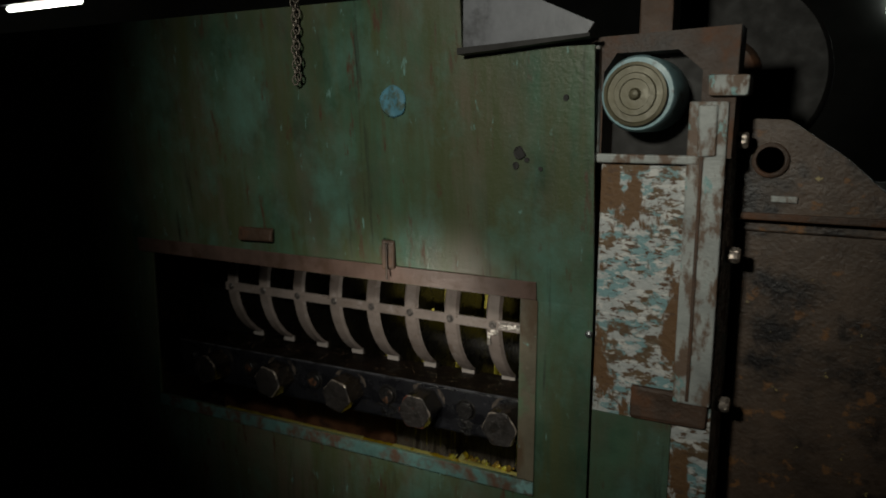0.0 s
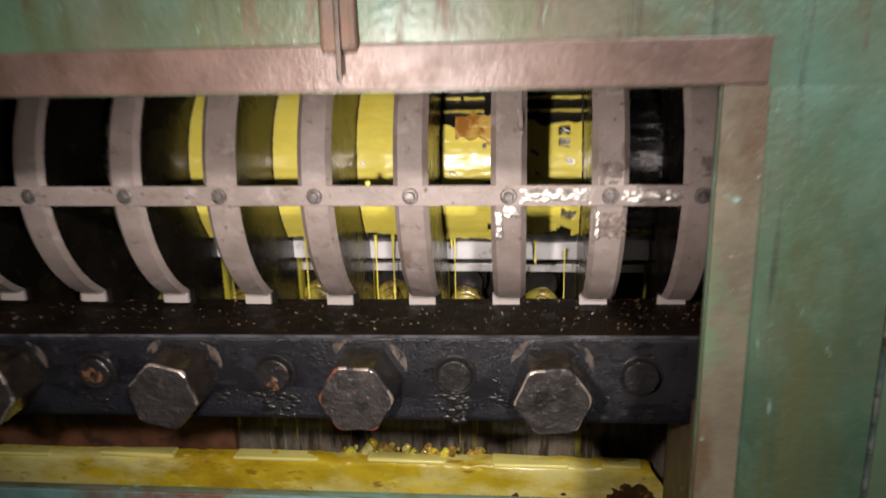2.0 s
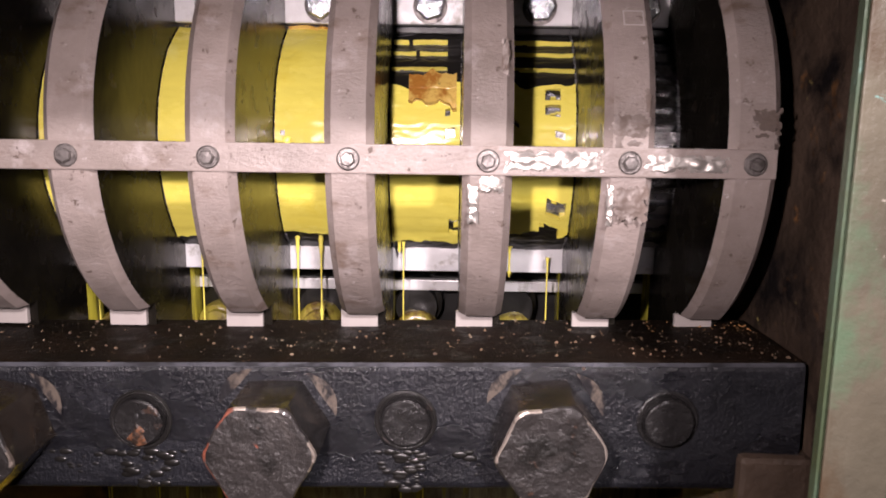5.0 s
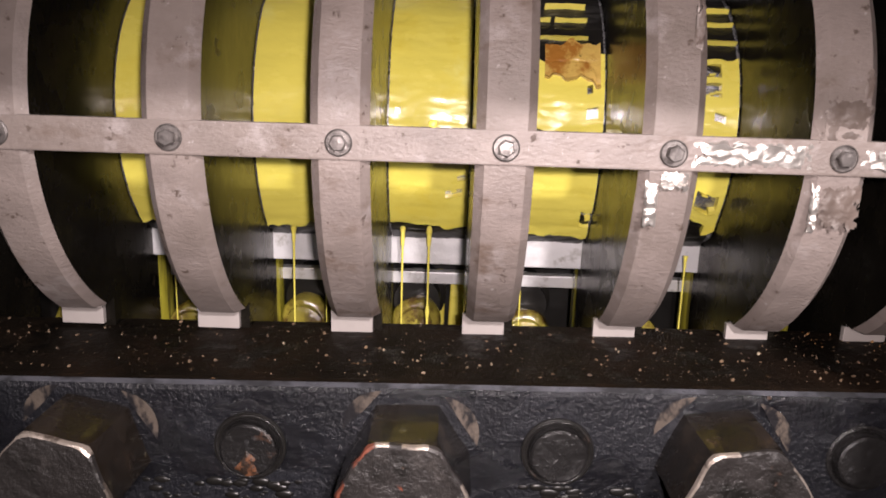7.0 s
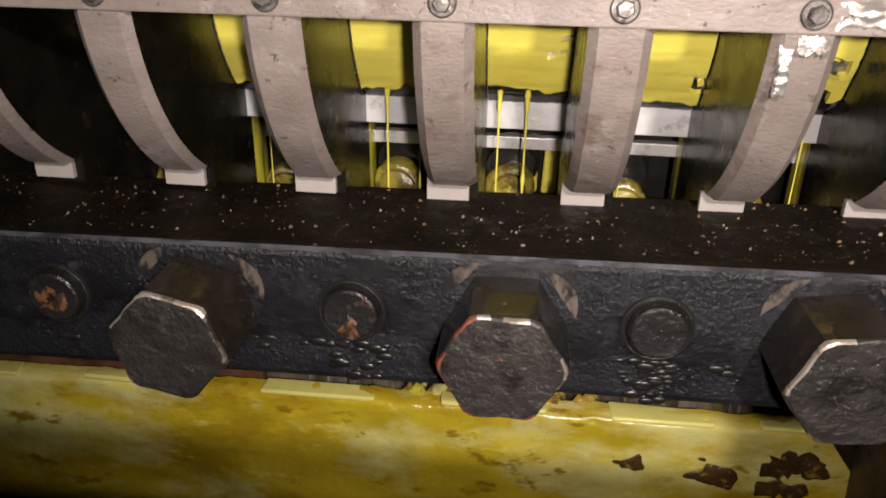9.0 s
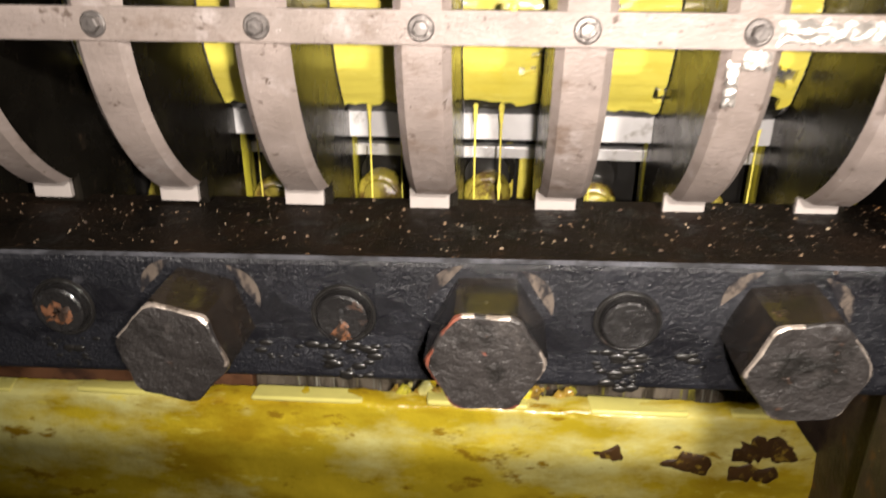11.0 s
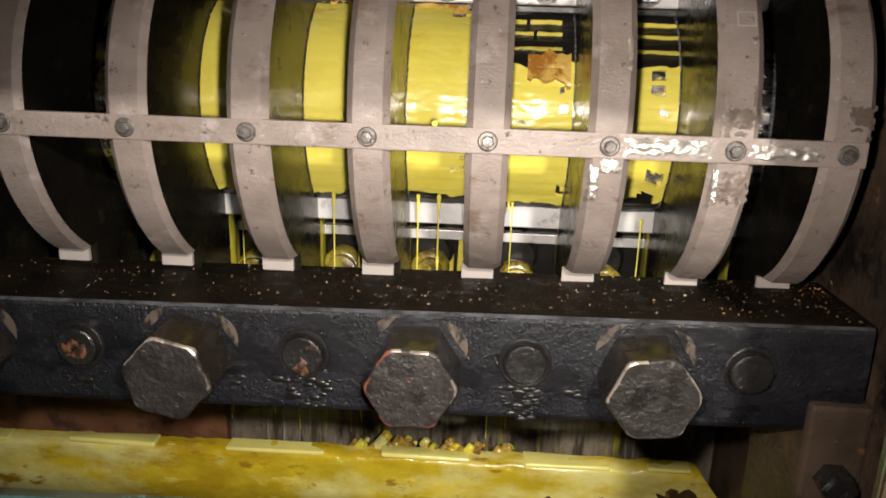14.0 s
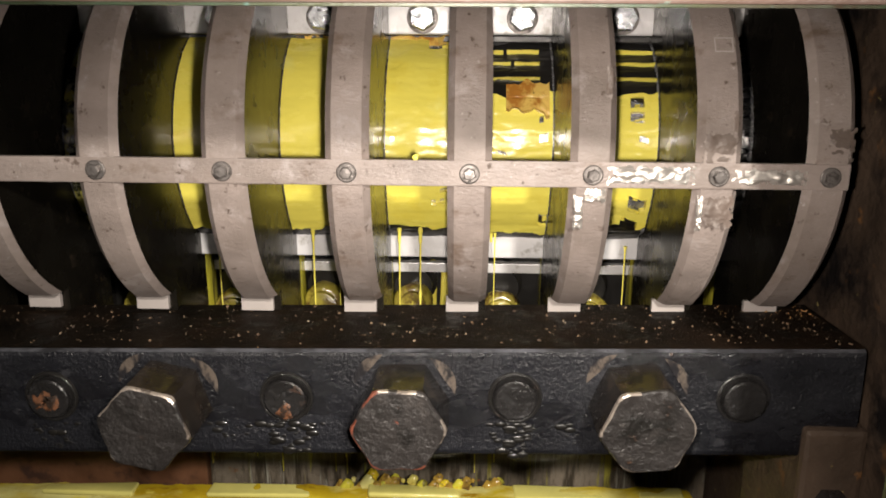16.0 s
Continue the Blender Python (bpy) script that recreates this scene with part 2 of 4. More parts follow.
bolt_face = mat("bolt_face", (0.027, 0.024, 0.023), [((0.075, 0.067, 0.063), 40, 0.57, 0.68, U, 0.3, 0.2), ((0.012, 0.011, 0.010), 30, 0.54, 0.64, U, 0.35, 0.0), ((0.10, 0.05, 0.03), 60, 0.66, 0.72, U, 0.5, 0.0)],
                rough=0.36, vary=0.35, bump=((45, 0.7), (110, 0.6), (260, 0.3)), coat=0.15)
stud_black = mat("stud_black", (0.018, 0.017, 0.017), [((0.10, 0.045, 0.022), 45, 0.62, 0.70, U, 0.6, 0.0), ((0.05, 0.05, 0.052), 90, 0.6, 0.68, U, 0.3, 0.1)], rough=0.26, vary=0.4, bump=((70, 0.6), (200, 0.4)), coat=0.25)
stud_rust = mat("stud_rust", (0.15, 0.060, 0.026), [((0.03, 0.02, 0.015), 110, 0.46, 0.54, U, 0.4, 0.0)], rough=0.7, vary=0.35, bump=((120, 0.6),))
worn_edge = mat("worn_edge", (0.42, 0.36, 0.31), [((0.10, 0.08, 0.065), 60, 0.5, 0.58, U, 0.5, 0.3)], rough=0.32, metal=0.5, vary=0.2, bump=((100, 0.4),))
red_lead = mat("red_lead", (0.20, 0.06, 0.035), [((0.06, 0.04, 0.035), 90, 0.52, 0.6, U, 0.5, 0.0)], rough=0.5, vary=0.2, bump=((120, 0.4),))
tan_scrape = mat("tan_scrape", (0.095, 0.075, 0.060), [((0.016, 0.015, 0.017), 70, 0.46, 0.54, (1, 1, 0.5), 0.4, 0.0)], rough=0.55, vary=0.25, bump=((90, 0.3),))
crumb_mat = mat("crumb_mat", (0.17, 0.11, 0.065), [((0.36, 0.29, 0.2), 55, 0.56, 0.62, U, 0.8, 0.0), ((0.05, 0.03, 0.02), 70, 0.52, 0.6, U, 0.7, 0.0)], vary=0.6, scale=60, rough=0.8)
orange_crumb = mat("orange_crumb", (0.42, 0.22, 0.08), vary=0.5, scale=80, rough=0.8)
rust_apron = mat("rust_apron", (0.17, 0.078, 0.04), [((0.06, 0.03, 0.02), 20, 0.5, 0.62, U, 0.5, 0.0)], rough=0.4, vary=0.3, bump=((60, 0.3),))
wet_apron = mat("wet_apron", (0.15, 0.125, 0.095), [((0.05, 0.04, 0.028), 24, 0.46, 0.58, (3, 1, 0.5), 0.3, 0.0), ((0.30, 0.29, 0.24), 60, 0.58, 0.66, (3.5, 1, 0.12), 0.25, 0.0), ((0.30, 0.27, 0.05), 26, 0.58, 0.66, (3.5, 1, 0.2), 0.2, 0.0), ((0.16, 0.07, 0.025), 34, 0.64, 0.69, U, 0.4, 0.0)],
                rough=0.3, vary=0.4, bump=((80, 0.4),), coat=0.3)
chain_steel = mat("chain_steel", (0.14, 0.12, 0.10), rough=0.4, metal=0.7, vary=0.3)
hub_brass = mat("hub_brass", (0.105, 0.095, 0.058), [((0.10, 0.09, 0.05), 30, 0.5, 0.64, U, 0.5, 0.2)], rough=0.45, metal=0.2, vary=0.25, bump=((60, 0.2),))
hub_rim = mat("hub_rim", (0.2, 0.33, 0.36), [((0.12, 0.12, 0.11), 40, 0.56, 0.64, U, 0.5, 0.0)], rough=0.42, vary=0.25, bump=((80, 0.2),))
sheet_grey = mat("sheet_grey", (0.14, 0.145, 0.16), [((0.05, 0.05, 0.055), 12, 0.56, 0.7, U, 0.5, 0.0)], rough=0.45, vary=0.25)
blue_dab = mat("blue_dab", (0.10, 0.25, 0.33), [((0.07, 0.11, 0.09), 40, 0.48, 0.6, U, 0.5, 0.0)], rough=0.4, vary=0.25)
girder_red = mat("girder_red", (0.55, 0.10, 0.06), rough=0.5, vary=0.2)
girder_blue = mat("girder_blue", (0.08, 0.14, 0.2), rough=0.5, vary=0.2)
hall_wall = mat("hall_wall", (0.2, 0.2, 0.19), rough=0.8, vary=0.2, scale=2)
hall_floor = mat("hall_floor", (0.11, 0.10, 0.09), [((0.04, 0.035, 0.03), 3, 0.5, 0.65, U, 0.4, 0.0)], rough=0.6, vary=0.3, scale=3)
tube_glow = plain_light("tube_glow", (1.0, 0.95, 0.85), 40.0)
window_glow = plain_light("window_glow", (0.9, 0.95, 0.9), 5.0)

# ---- shapes ----


def box(x0, x1, y0, y1, z0, z1, bevel=0.0, segs=2, bm=None):
    own = bm is None
    bm = bm or bmesh.new()
    vs = bmesh.ops.create_cube(bm, size=1.0)["verts"]
    bmesh.ops.transform(bm, matrix=Matrix.Translation(((x0 + x1) / 2, (y0 + y1) / 2, (z0 + z1) / 2)) @ Matrix.Diagonal((x1 - x0, y1 - y0, z1 - z0, 1)), verts=vs)
    if bevel and own:
        bmesh.ops.bevel(bm, geom=bm.edges[:], offset=bevel, segments=segs, affect="EDGES", profile=0.6)
    return bm


def turned(profile, axis="y", segs=48, at=(0, 0, 0), bm=None):
    """A turned solid from (radius, distance) pairs along the axis; y runs into the machine."""
    bm = bm or bmesh.new()
    rings = []
    for r, d in profile:
        ring = []
        for k in range(segs):
            a = 2 * math.pi * k / segs
            p = {"y": (r * math.cos(a), d, r * math.sin(a)), "x": (d, r * math.cos(a), r * math.sin(a)), "z": (r * math.cos(a), r * math.sin(a), d)}[axis]
            ring.append(bm.verts.new(Vector(p) + Vector(at)))
        rings.append(ring)
    for a, b in zip(rings, rings[1:]):
        for k in range(segs):
            bm.faces.new((a[k], a[(k + 1) % segs], b[(k + 1) % segs], b[k]))
    bm.faces.new(rings[0])
    bm.faces.new(rings[-1])
    bmesh.ops.recalc_face_normals(bm, faces=bm.faces[:])
    return bm


def prism(outline, x0, x1):
    """A plate from its (y, z) outline between two x."""
    bm = bmesh.new()
    a = [bm.verts.new((x0, y, z)) for y, z in outline]
    b = [bm.verts.new((x1, y, z)) for y, z in outline]
    n = len(outline)
    bm.faces.new(a)
    bm.faces.new(b)
    for k in range(n):
        bm.faces.new((a[k], a[(k + 1) % n], b[(k + 1) % n], b[k]))
    bmesh.ops.recalc_face_normals(bm, faces=bm.faces[:])
    return bm


def front_plate(outline, y0, y1):
    """A plate from its (x, z) outline between two y."""
    bm = prism([(x, z) for x, z in outline], y0, y1)
    for v in bm.verts:
        v.co = Vector((v.co.y, v.co.x, v.co.z))
    bmesh.ops.recalc_face_normals(bm, faces=bm.faces[:])
    return bm


def rough_up(bm, amount, size):
    for v in bm.verts:
        v.co += noise.noise_vector(v.co * size) * amount
    return bm


def ragged(bm, amount, size, seed):
    """Uneven outline for a flat upright patch."""
    for v in bm.verts:
        d = noise.noise_vector(Vector((v.co.x * size + seed * 50, v.co.z * size, seed * 9))) * amount
        v.co.x, v.co.z = v.co.x + d.x, v.co.z + d.z
    return bm


def thing(name, base, label, category, group="", kind=""):
    ob = new(name)
    ob.empty_display_size = 0.05
    ob.location = base
    return tagged(ob, label, category, group, kind)


def mesh_of(name, bm, material, smooth=None):
    me = bpy.data.meshes.new(name)
    bm.to_mesh(me)
    bm.free()
    for m in (material if isinstance(material, (list, tuple)) else [material]):
        me.materials.append(m)
    if smooth is not None:
        for p in me.polygons:
            p.use_smooth = True
        me.set_sharp_from_angle(angle=radians(smooth))
    return me


def place(name, me, parent=None, at=(0, 0, 0), turn=(0, 0, 0)):
    ob = new(name, me)
    ob.location, ob.rotation_euler = at, [radians(a) for a in turn]
    if parent:
        ob.parent = parent
        top = parent
        chain = Matrix.Identity(4)
        while top:
            chain = top.matrix_parent_inverse @ top.matrix_basis @ chain
            top = top.parent
        ob.matrix_parent_inverse = chain.inverted()
    return ob


def part(name, bm, material, parent, label="", at=(0, 0, 0), turn=(0, 0, 0), smooth=None):
    ob = place(name, mesh_of(name, bm, material, smooth), parent, at, turn)
    return tagged(ob, label)


RINGS = [-0.625, -0.520, -0.412, -0.304, -0.2, -0.0985, 0.001, 0.1, 0.2, 0.288]
GAPS = [(a + b) / 2 for a, b in zip(RINGS, RINGS[1:])]
HALF = 0.018
RY, RZ, RR = 0.163, 1.0085, 0.1708        # the guard rings' axis and radius
DY, DZ, DR = 0.231, 1.003, 0.117      # the roller's


def arc(cy, cz, r, a0, a1, n):
    return [(cy - r * math.cos(radians(a0 + (a1 - a0) * k / n)), cz + r * math.sin(radians(a0 + (a1 - a0) * k / n))) for k in range(n + 1)]


# ---- hall round the machine ----
def structure(name, bm, material, label, category, smooth=None):
    return tagged(place(name, mesh_of(name, bm, material, smooth)), label, category, kind="structure")


structure("floor", box(-14, 10, -7, 12, -0.2, 0.0), hall_floor, "oil-stained grey concrete hall floor", "floor")
structure("wall_north", box(-14, 10, 12, 12.3, 0, 6), hall_wall, "plain grey far hall wall", "wall")
structure("wall_south", box(-14, 10, -7.3, -7, 0, 6), hall_wall, "plain grey hall wall", "wall")
structure("wall_east", box(10, 10.3, -7, 12, 0, 6), hall_wall, "plain grey hall wall at the side", "wall")
structure("wall_west", box(-14.3, -14, -7, 12, 0, 6), hall_wall, "plain grey hall wall at the side", "wall")
structure("ceiling", box(-14.3, 10.3, -7.3, 12.3, 6, 6.2), hall_wall, "plain grey hall ceiling", "ceiling")

# ---- green front panel ----
PY = -0.211


def lean(bm):
    for v in bm.verts:
        if v.co.z > 1.113:
            v.co.y -= 0.1 * (v.co.z - 1.113)
    return bm


def sill_fall(x):
    return 0.014 * min(0.0, x - 0.246)


def fall(bm):
    for v in bm.verts:
        v.co.z += sill_fall(v.co.x)
    return bm


def panel_sheet():
    bm = bmesh.new()
    xs = [-2.2, -1.4, -0.66, -0.3, 0.0, 0.152, 0.246, 0.352, 0.372]
    zs = [0.25, 0.55, 0.791, 1.113, 1.281, 1.518, 1.61]

    def hole(x, z):
        return (-0.66 < x < 0.246 and 0.791 < z < 1.113) or (x > 0.152 and z > 1.518)

    cache = {}

    def vert(x, z):
        if (x, z) not in cache:
            cache[x, z] = bm.verts.new((x, PY, z + sill_fall(x) * (z == 0.791)))
        return cache[x, z]

    for x0, x1 in zip(xs, xs[1:]):
        for z0, z1 in zip(zs, zs[1:]):
            if not hole((x0 + x1) / 2, (z0 + z1) / 2):
                bm.faces.new((vert(x0, z0), vert(x1, z0), vert(x1, z1), vert(x0, z1)))
    res = bmesh.ops.extrude_face_region(bm, geom=bm.faces[:])
    bmesh.ops.translate(bm, vec=(0, 0.005, 0), verts=[g for g in res["geom"] if isinstance(g, bmesh.types.BMVert)])
    bmesh.ops.recalc_face_normals(bm, faces=bm.faces[:])
    return lean(bm)


panel = thing("machine_panel", (-0.2, PY, 0.25), "scuffed green steel front panel with a long opening", "panel")
part("sheet", panel_sheet(), green_paint, panel)
part("lip", lean(rough_up(box(-0.70, 0.276, PY - 0.004, PY - 0.001, 1.1142, 1.146, 0.0012), 0.0008, 30)), lip_paint, panel, "worn brown strip along the opening")
part("lip", fall(rough_up(box(-0.66, 0.278, PY - 0.004, PY - 0.001, 0.765, 0.7905, 0.0012), 0.0006, 30)),
     mat("sill_paint", (0.10, 0.20, 0.19), [((0.10, 0.06, 0.04), 22, 0.44, 0.60, U, 0.6, 0.0), ((0.2, 0.36, 0.36), 14, 0.60, 0.66, U, 0.4, 0.0)], rough=0.45, vary=0.3, bump=((60, 0.4),)), panel, "chipped teal strip under the opening")
part("lip", rough_up(box(0.2475, 0.278, PY - 0.0028, PY - 0.001, 0.7915, 1.1140, 0.0008), 0.0004, 30), side_paint, panel, "worn olive-brown strip beside the opening")
dab = turned([(0.0265, -0.001), (0.024, -0.003), (0.012, -0.0035)], at=(0.016, PY - 0.034, 1.44), segs=28)
part("paint_dab", rough_up(dab, 0.004, 40), blue_dab, panel, "pale blue paint dab")
part("hook_plate", rough_up(box(-0.024, 0.0, PY - 0.015, PY - 0.006, 1.141, 1.194, 0.004, 4), 0.004, 60), rusty_steel, panel, "small rusty welded lug")
part("hook_pin", box(-0.0125, -0.0085, PY - 0.021, PY - 0.0182, 1.122, 1.189, 0.0012), dark_cheek, panel)
part("hinge_plate", rough_up(box(-0.374, -0.282, PY - 0.020, PY - 0.008, 1.168, 1.194, 0.005, 4), 0.009, 35), rusty_steel, panel, "rusted hinge remnant")
part("screw", turned([(0.0062, 0.002), (0.0062, -0.003), (0.004, -0.0055), (0.001, -0.006)], at=(0.367, PY, 1.069), segs=20), bright_bolt, panel, "shiny round screw head", smooth=40)
for dx, dz, r in ((0.250, 1.357, 0.011), (0.243, 1.337, 0.006), (0.262, 1.347, 0.004), (0.328, 1.443, 0.005), (0.285, 1.333, 0.004)):
    p = turned([(r, 0.0), (r * 0.9, -0.0015)], at=(dx, PY - 0.1 * (dz - 1.113) - 0.0006, dz), segs=14)
    part("burn_mark", rough_up(p, r * 0.35, 90), void_black, panel, "black burn mark")

# chain that hangs down over the panel
chain = thing("chain", (-0.172, PY - 0.06, 1.61), "short dangling steel link chain over the panel", "chain")
def link_mesh():
    bm = bmesh.new()
    n, m = 18, 6
    rings = []
    for k in range(n):
        a = 2 * math.pi * k / n
        c = Vector((0.0055 * math.cos(a), 0, 0.0085 * math.sin(a)))
        out = Vector((math.cos(a), 0, math.sin(a)))
        rings.append([bm.verts.new(c + 0.0017 * (out * math.cos(2 * math.pi * j / m) + Vector((0, 1, 0)) * math.sin(2 * math.pi * j / m))) for j in range(m)])
    for k in range(n):
        a, b = rings[k], rings[(k + 1) % n]
        for j in range(m):
            bm.faces.new((a[j], a[(j + 1) % m], b[(j + 1) % m], b[j]))
    bmesh.ops.recalc_face_normals(bm, faces=bm.faces[:])
    return bm
link = mesh_of("link", link_mesh(), chain_steel, 60)
for strand in (0, 1):
    for k in range(13):
        place("link", link, chain, (-0.176 + 0.009 * strand + 0.001 * math.sin(k), PY - 0.060 - 0.004 * strand, 1.48 + 0.0135 * k + 0.006 * strand), (0, 0, 90 * (k % 2) + 20))

# folded sheet on top of the panel
hopper = thing("hopper_lip", (0.25, -0.24, 1.48), "folded dark grey sheet steel lip above the panel", "hopper")
part("front_sheet", front_plate([(0.163, 1.52), (0.365, 1.533), (0.375, 1.548), (0.215, 1.62), (0.163, 1.62)], -0.268, -0.262), sheet_grey, hopper)
part("bent_edge", front_plate([(0.161, 1.51), (0.22, 1.514), (0.375, 1.527), (0.375, 1.532), (0.22, 1.523), (0.161, 1.52)], -0.285, -0.258), void_black, hopper, "black bent lower edge")
part("side_sheet", box(0.163, 0.169, -0.262, -0.05, 1.521, 1.62), void_black, hopper)

# ---- column with the bearing ----
column = thing("column", (0.45, -0.19, 0.25), "machine column with flaking white and teal paint", "column")
part("body", front_plate([(0.376, 0.25), (0.560, 0.25), (0.560, 1.354), (0.376, 1.354)], PY + 0.004, 0.06), worn_column, column)
part("edge_bar", box(0.505, 0.559, PY - 0.010, PY + 0.003, 0.984, 1.436, 0.003), bare_column, column, "bare edge bar with grey-white primer")
part("edge_bar", box(0.524, 0.529, PY - 0.013, PY - 0.0101, 0.989, 1.431, 0.001), rusty_steel, column)
part("head_plate", front_plate([(0.356, 1.356), (0.376, 1.356), (0.376, 1.48), (0.395, 1.508), (0.485, 1.51), (0.520, 1.48), (0.520, 1.356), (0.565, 1.356), (0.568, 1.54), (0.354, 1.532)],
     PY - 0.004, PY + 0.05), rusty_steel, column, "rusty head plate round the bearing")
# black back: the pocket's shade is put into its colour
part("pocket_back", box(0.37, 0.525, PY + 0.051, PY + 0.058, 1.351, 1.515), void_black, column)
part("weld_seam", rough_up(box(0.356, 0.522, PY - 0.012, PY + 0.004, 1.345, 1.359, 0.003, 3), 0.003, 60), bare_column, column, "rough pale weld seam")
part("weld_seam", rough_up(box(0.354, 0.372, PY - 0.013, PY - 0.003, 1.361, 1.52, 0.003, 3), 0.004, 60), bare_column, column, "rough pale weld seam")
part("weld_seam", rough_up(box(0.520, 0.545, PY - 0.016, PY - 0.0102, 1.359, 1.431, 0.003, 3), 0.004, 60), bare_column, column, "rough pale weld seam")
part("foot_block", rough_up(box(0.44, 0.556, PY - 0.006, PY + 0.003, 0.945, 0.997, 0.006), 0.003, 40), rusty_steel, column, "dark rusty foot block")
part("lower_skin", box(0.3765, 0.503, PY + 0.0005, PY + 0.0035, 0.3, 0.942), green_paint, column, "green painted lower part")
side_head = mesh_of("side_bolt", turned([(0.012, 0.0), (0.012, 0.016), (0.010, 0.019)], "x", 6), worn_edge)
for z in (1.381, 1.209, 0.972):
    place("side_bolt", side_head, column, (0.561, -0.16, z), (20, 0, 0))
part("clip", rough_up(box(0.53, 0.585, PY - 0.02, PY + 0.02, 1.443, 1.473, 0.005), 0.002, 50), bare_column, column)
bearing = thing("bearing_cap", (0.437, -0.2, 1.447), "round brass bearing cap with pale blue rim", "bearing")
part("cap", turned([(0.040, -0.035), (0.0455, -0.0515), (0.041, -0.0525), (0.0395, -0.0500), (0.031, -0.0500), (0.0295, -0.0535), (0.022, -0.0535), (0.021, -0.0505), (0.009, -0.0505), (0.006, -0.0565), (0.001, -0.058)],
     at=(0.436, -0.208, 1.446), segs=64), hub_brass, bearing, smooth=30)
part("rim", turned([(0.050, 0.05), (0.0555, 0.048), (0.0550, -0.034), (0.0515, -0.0420), (0.0462, -0.0425)], at=(0.437, -0.208, 1.447), segs=64), hub_rim, bearing, "pale blue painted rim", smooth=30)
post = thing("post", (0.427, -0.1, 1.54), "rusty upright post above the bearing", "post")
part("bar", box(0.401, 0.453, -0.12, -0.07, 1.532, 2.4, 0.003), rusty_steel, post)

# lifting plate, housing and wheel beside the column
lug = thing("lifting_lug", (0.62, -0.1, 1.234), "dark steel lifting lug with a round eye", "lug")
def lug_mesh():
    bm = bmesh.new()
    out = [(0.563, 1.259), (0.563, 1.413), (0.630, 1.411), (0.71, 1.356), (0.79, 1.281), (0.79, 1.259)]
    n = 40
    cx, cz, r = 0.608, 1.351, 0.019
    inner, outer = [], []
    for k in range(n):
        a = 2 * math.pi * k / n
        d = Vector((math.cos(a), math.sin(a)))
        inner.append((cx + r * d.x, cz + r * d.y))
        best = 9.0
        for (x0, z0), (x1, z1) in zip(out, out[1:] + out[:1]):
            e = Vector((x1 - x0, z1 - z0))
            det = d.x * -e.y + d.y * e.x
            if abs(det) > 1e-9:
                t = ((x0 - cx) * -e.y + (z0 - cz) * e.x) / det
                u = (d.x * (z0 - cz) - d.y * (x0 - cx)) / det
                if t > 0 and -1e-6 <= u <= 1 + 1e-6:
                    best = min(best, t)
        outer.append((cx + best * d.x, cz + best * d.y))
    rows = [[bm.verts.new((x, y, z)) for x, z in ring] for y in (-0.115, -0.09) for ring in (inner, outer)]
    for k in range(n):
        j = (k + 1) % n
        for a, b in ((0, 1), (2, 3), (0, 2), (1, 3)):
            bm.faces.new((rows[a][k], rows[a][j], rows[b][j], rows[b][k]))
    bmesh.ops.recalc_face_normals(bm, faces=bm.faces[:])
    return bm
part("plate", lug_mesh(), dark_cheek, lug)
part("eye_rim", turned([(0.0265, -0.116), (0.0265, -0.1205), (0.0245, -0.122), (0.0205, -0.122), (0.0192, -0.1195), (0.0192, -0.116)], "y", 40, (0.608, 0.0, 1.351)), rusty_steel, lug, "worn rim round the eye", smooth=40)
part("foot_weld", rough_up(box(0.565, 0.79, -0.122, -0.1155, 1.2595, 1.272, 0.003, 3), 0.002, 70), rusty_steel, lug, "rough weld along the foot")
# the glint under the eye, added as a thin pale strip
part("pad_plate", rough_up(box(0.612, 0.650, -0.121, -0.1155, 1.288, 1.298, 0.002), 0.001, 60), bare_column, lug, "pale strip painted in as a glint below the eye")
structure("side_housing", box(0.563, 1.6, -0.085, 0.9, 0.0, 1.258, 0.004), dark_cheek, "dark brown rusty machine side housing", "housing")
structure("housing_trim", box(0.564, 1.6, -0.094, -0.086, 1.239, 1.257, 0.003), dark_cheek, "rusty ledge on the side housing", "trim")
wheel = thing("flywheel", (0.53, 0.15, 1.441), "large black flywheel behind the column", "wheel")
part("rim", turned([(0.10, 0.02), (0.165, 0.02), (0.172, 0.03), (0.172, 0.09), (0.165, 0.10), (0.10, 0.10)], at=(0.50, 0.1, 1.495), segs=64), void_black, wheel, smooth=40)
part("hub", turned([(0.05, 0.0), (0.06, 0.012), (0.06, 0.11)], at=(0.50, 0.1, 1.495), segs=32), rusty_steel, wheel, smooth=40)

# ---- inside of the machine ----
structure("cheek_wall", box(0.345, 0.374, PY + 0.02, 0.62, 0.3, 1.51), dark_cheek, "dark oily rust-flecked cheek wall", "wall")
structure("cheek_wall_far", box(-1.06, -1.03, PY + 0.02, 0.62, 0.3, 1.53), dark_cheek, "dark oily cheek wall", "wall")
# closing walls, black so that the machine's unlit depth is in their colour
structure("inner_back", box(-1.06, 0.38, 0.62, 0.64, 0.3, 1.5), void_black, "inner back wall coloured black for unlit depth", "wall")
structure("inner_top", box(-1.06, 0.38, PY + 0.04, 0.62, 1.52, 1.535), void_black, "inner cover coloured black for unlit depth", "ceiling")
structure("inner_bottom", box(-1.06, 0.38, PY + 0.02, 0.62, 0.3, 0.31), void_black, "sump floor coloured black for unlit depth", "floor")
block = thing("side_block", (0.36, 0.0, 0.5), "dark rusty steel block beside the beam", "block")
part("body", rough_up(box(0.290, 0.344, -0.021, 0.10, 0.45, 0.785, 0.005), 0.001, 30), dark_cheek, block)
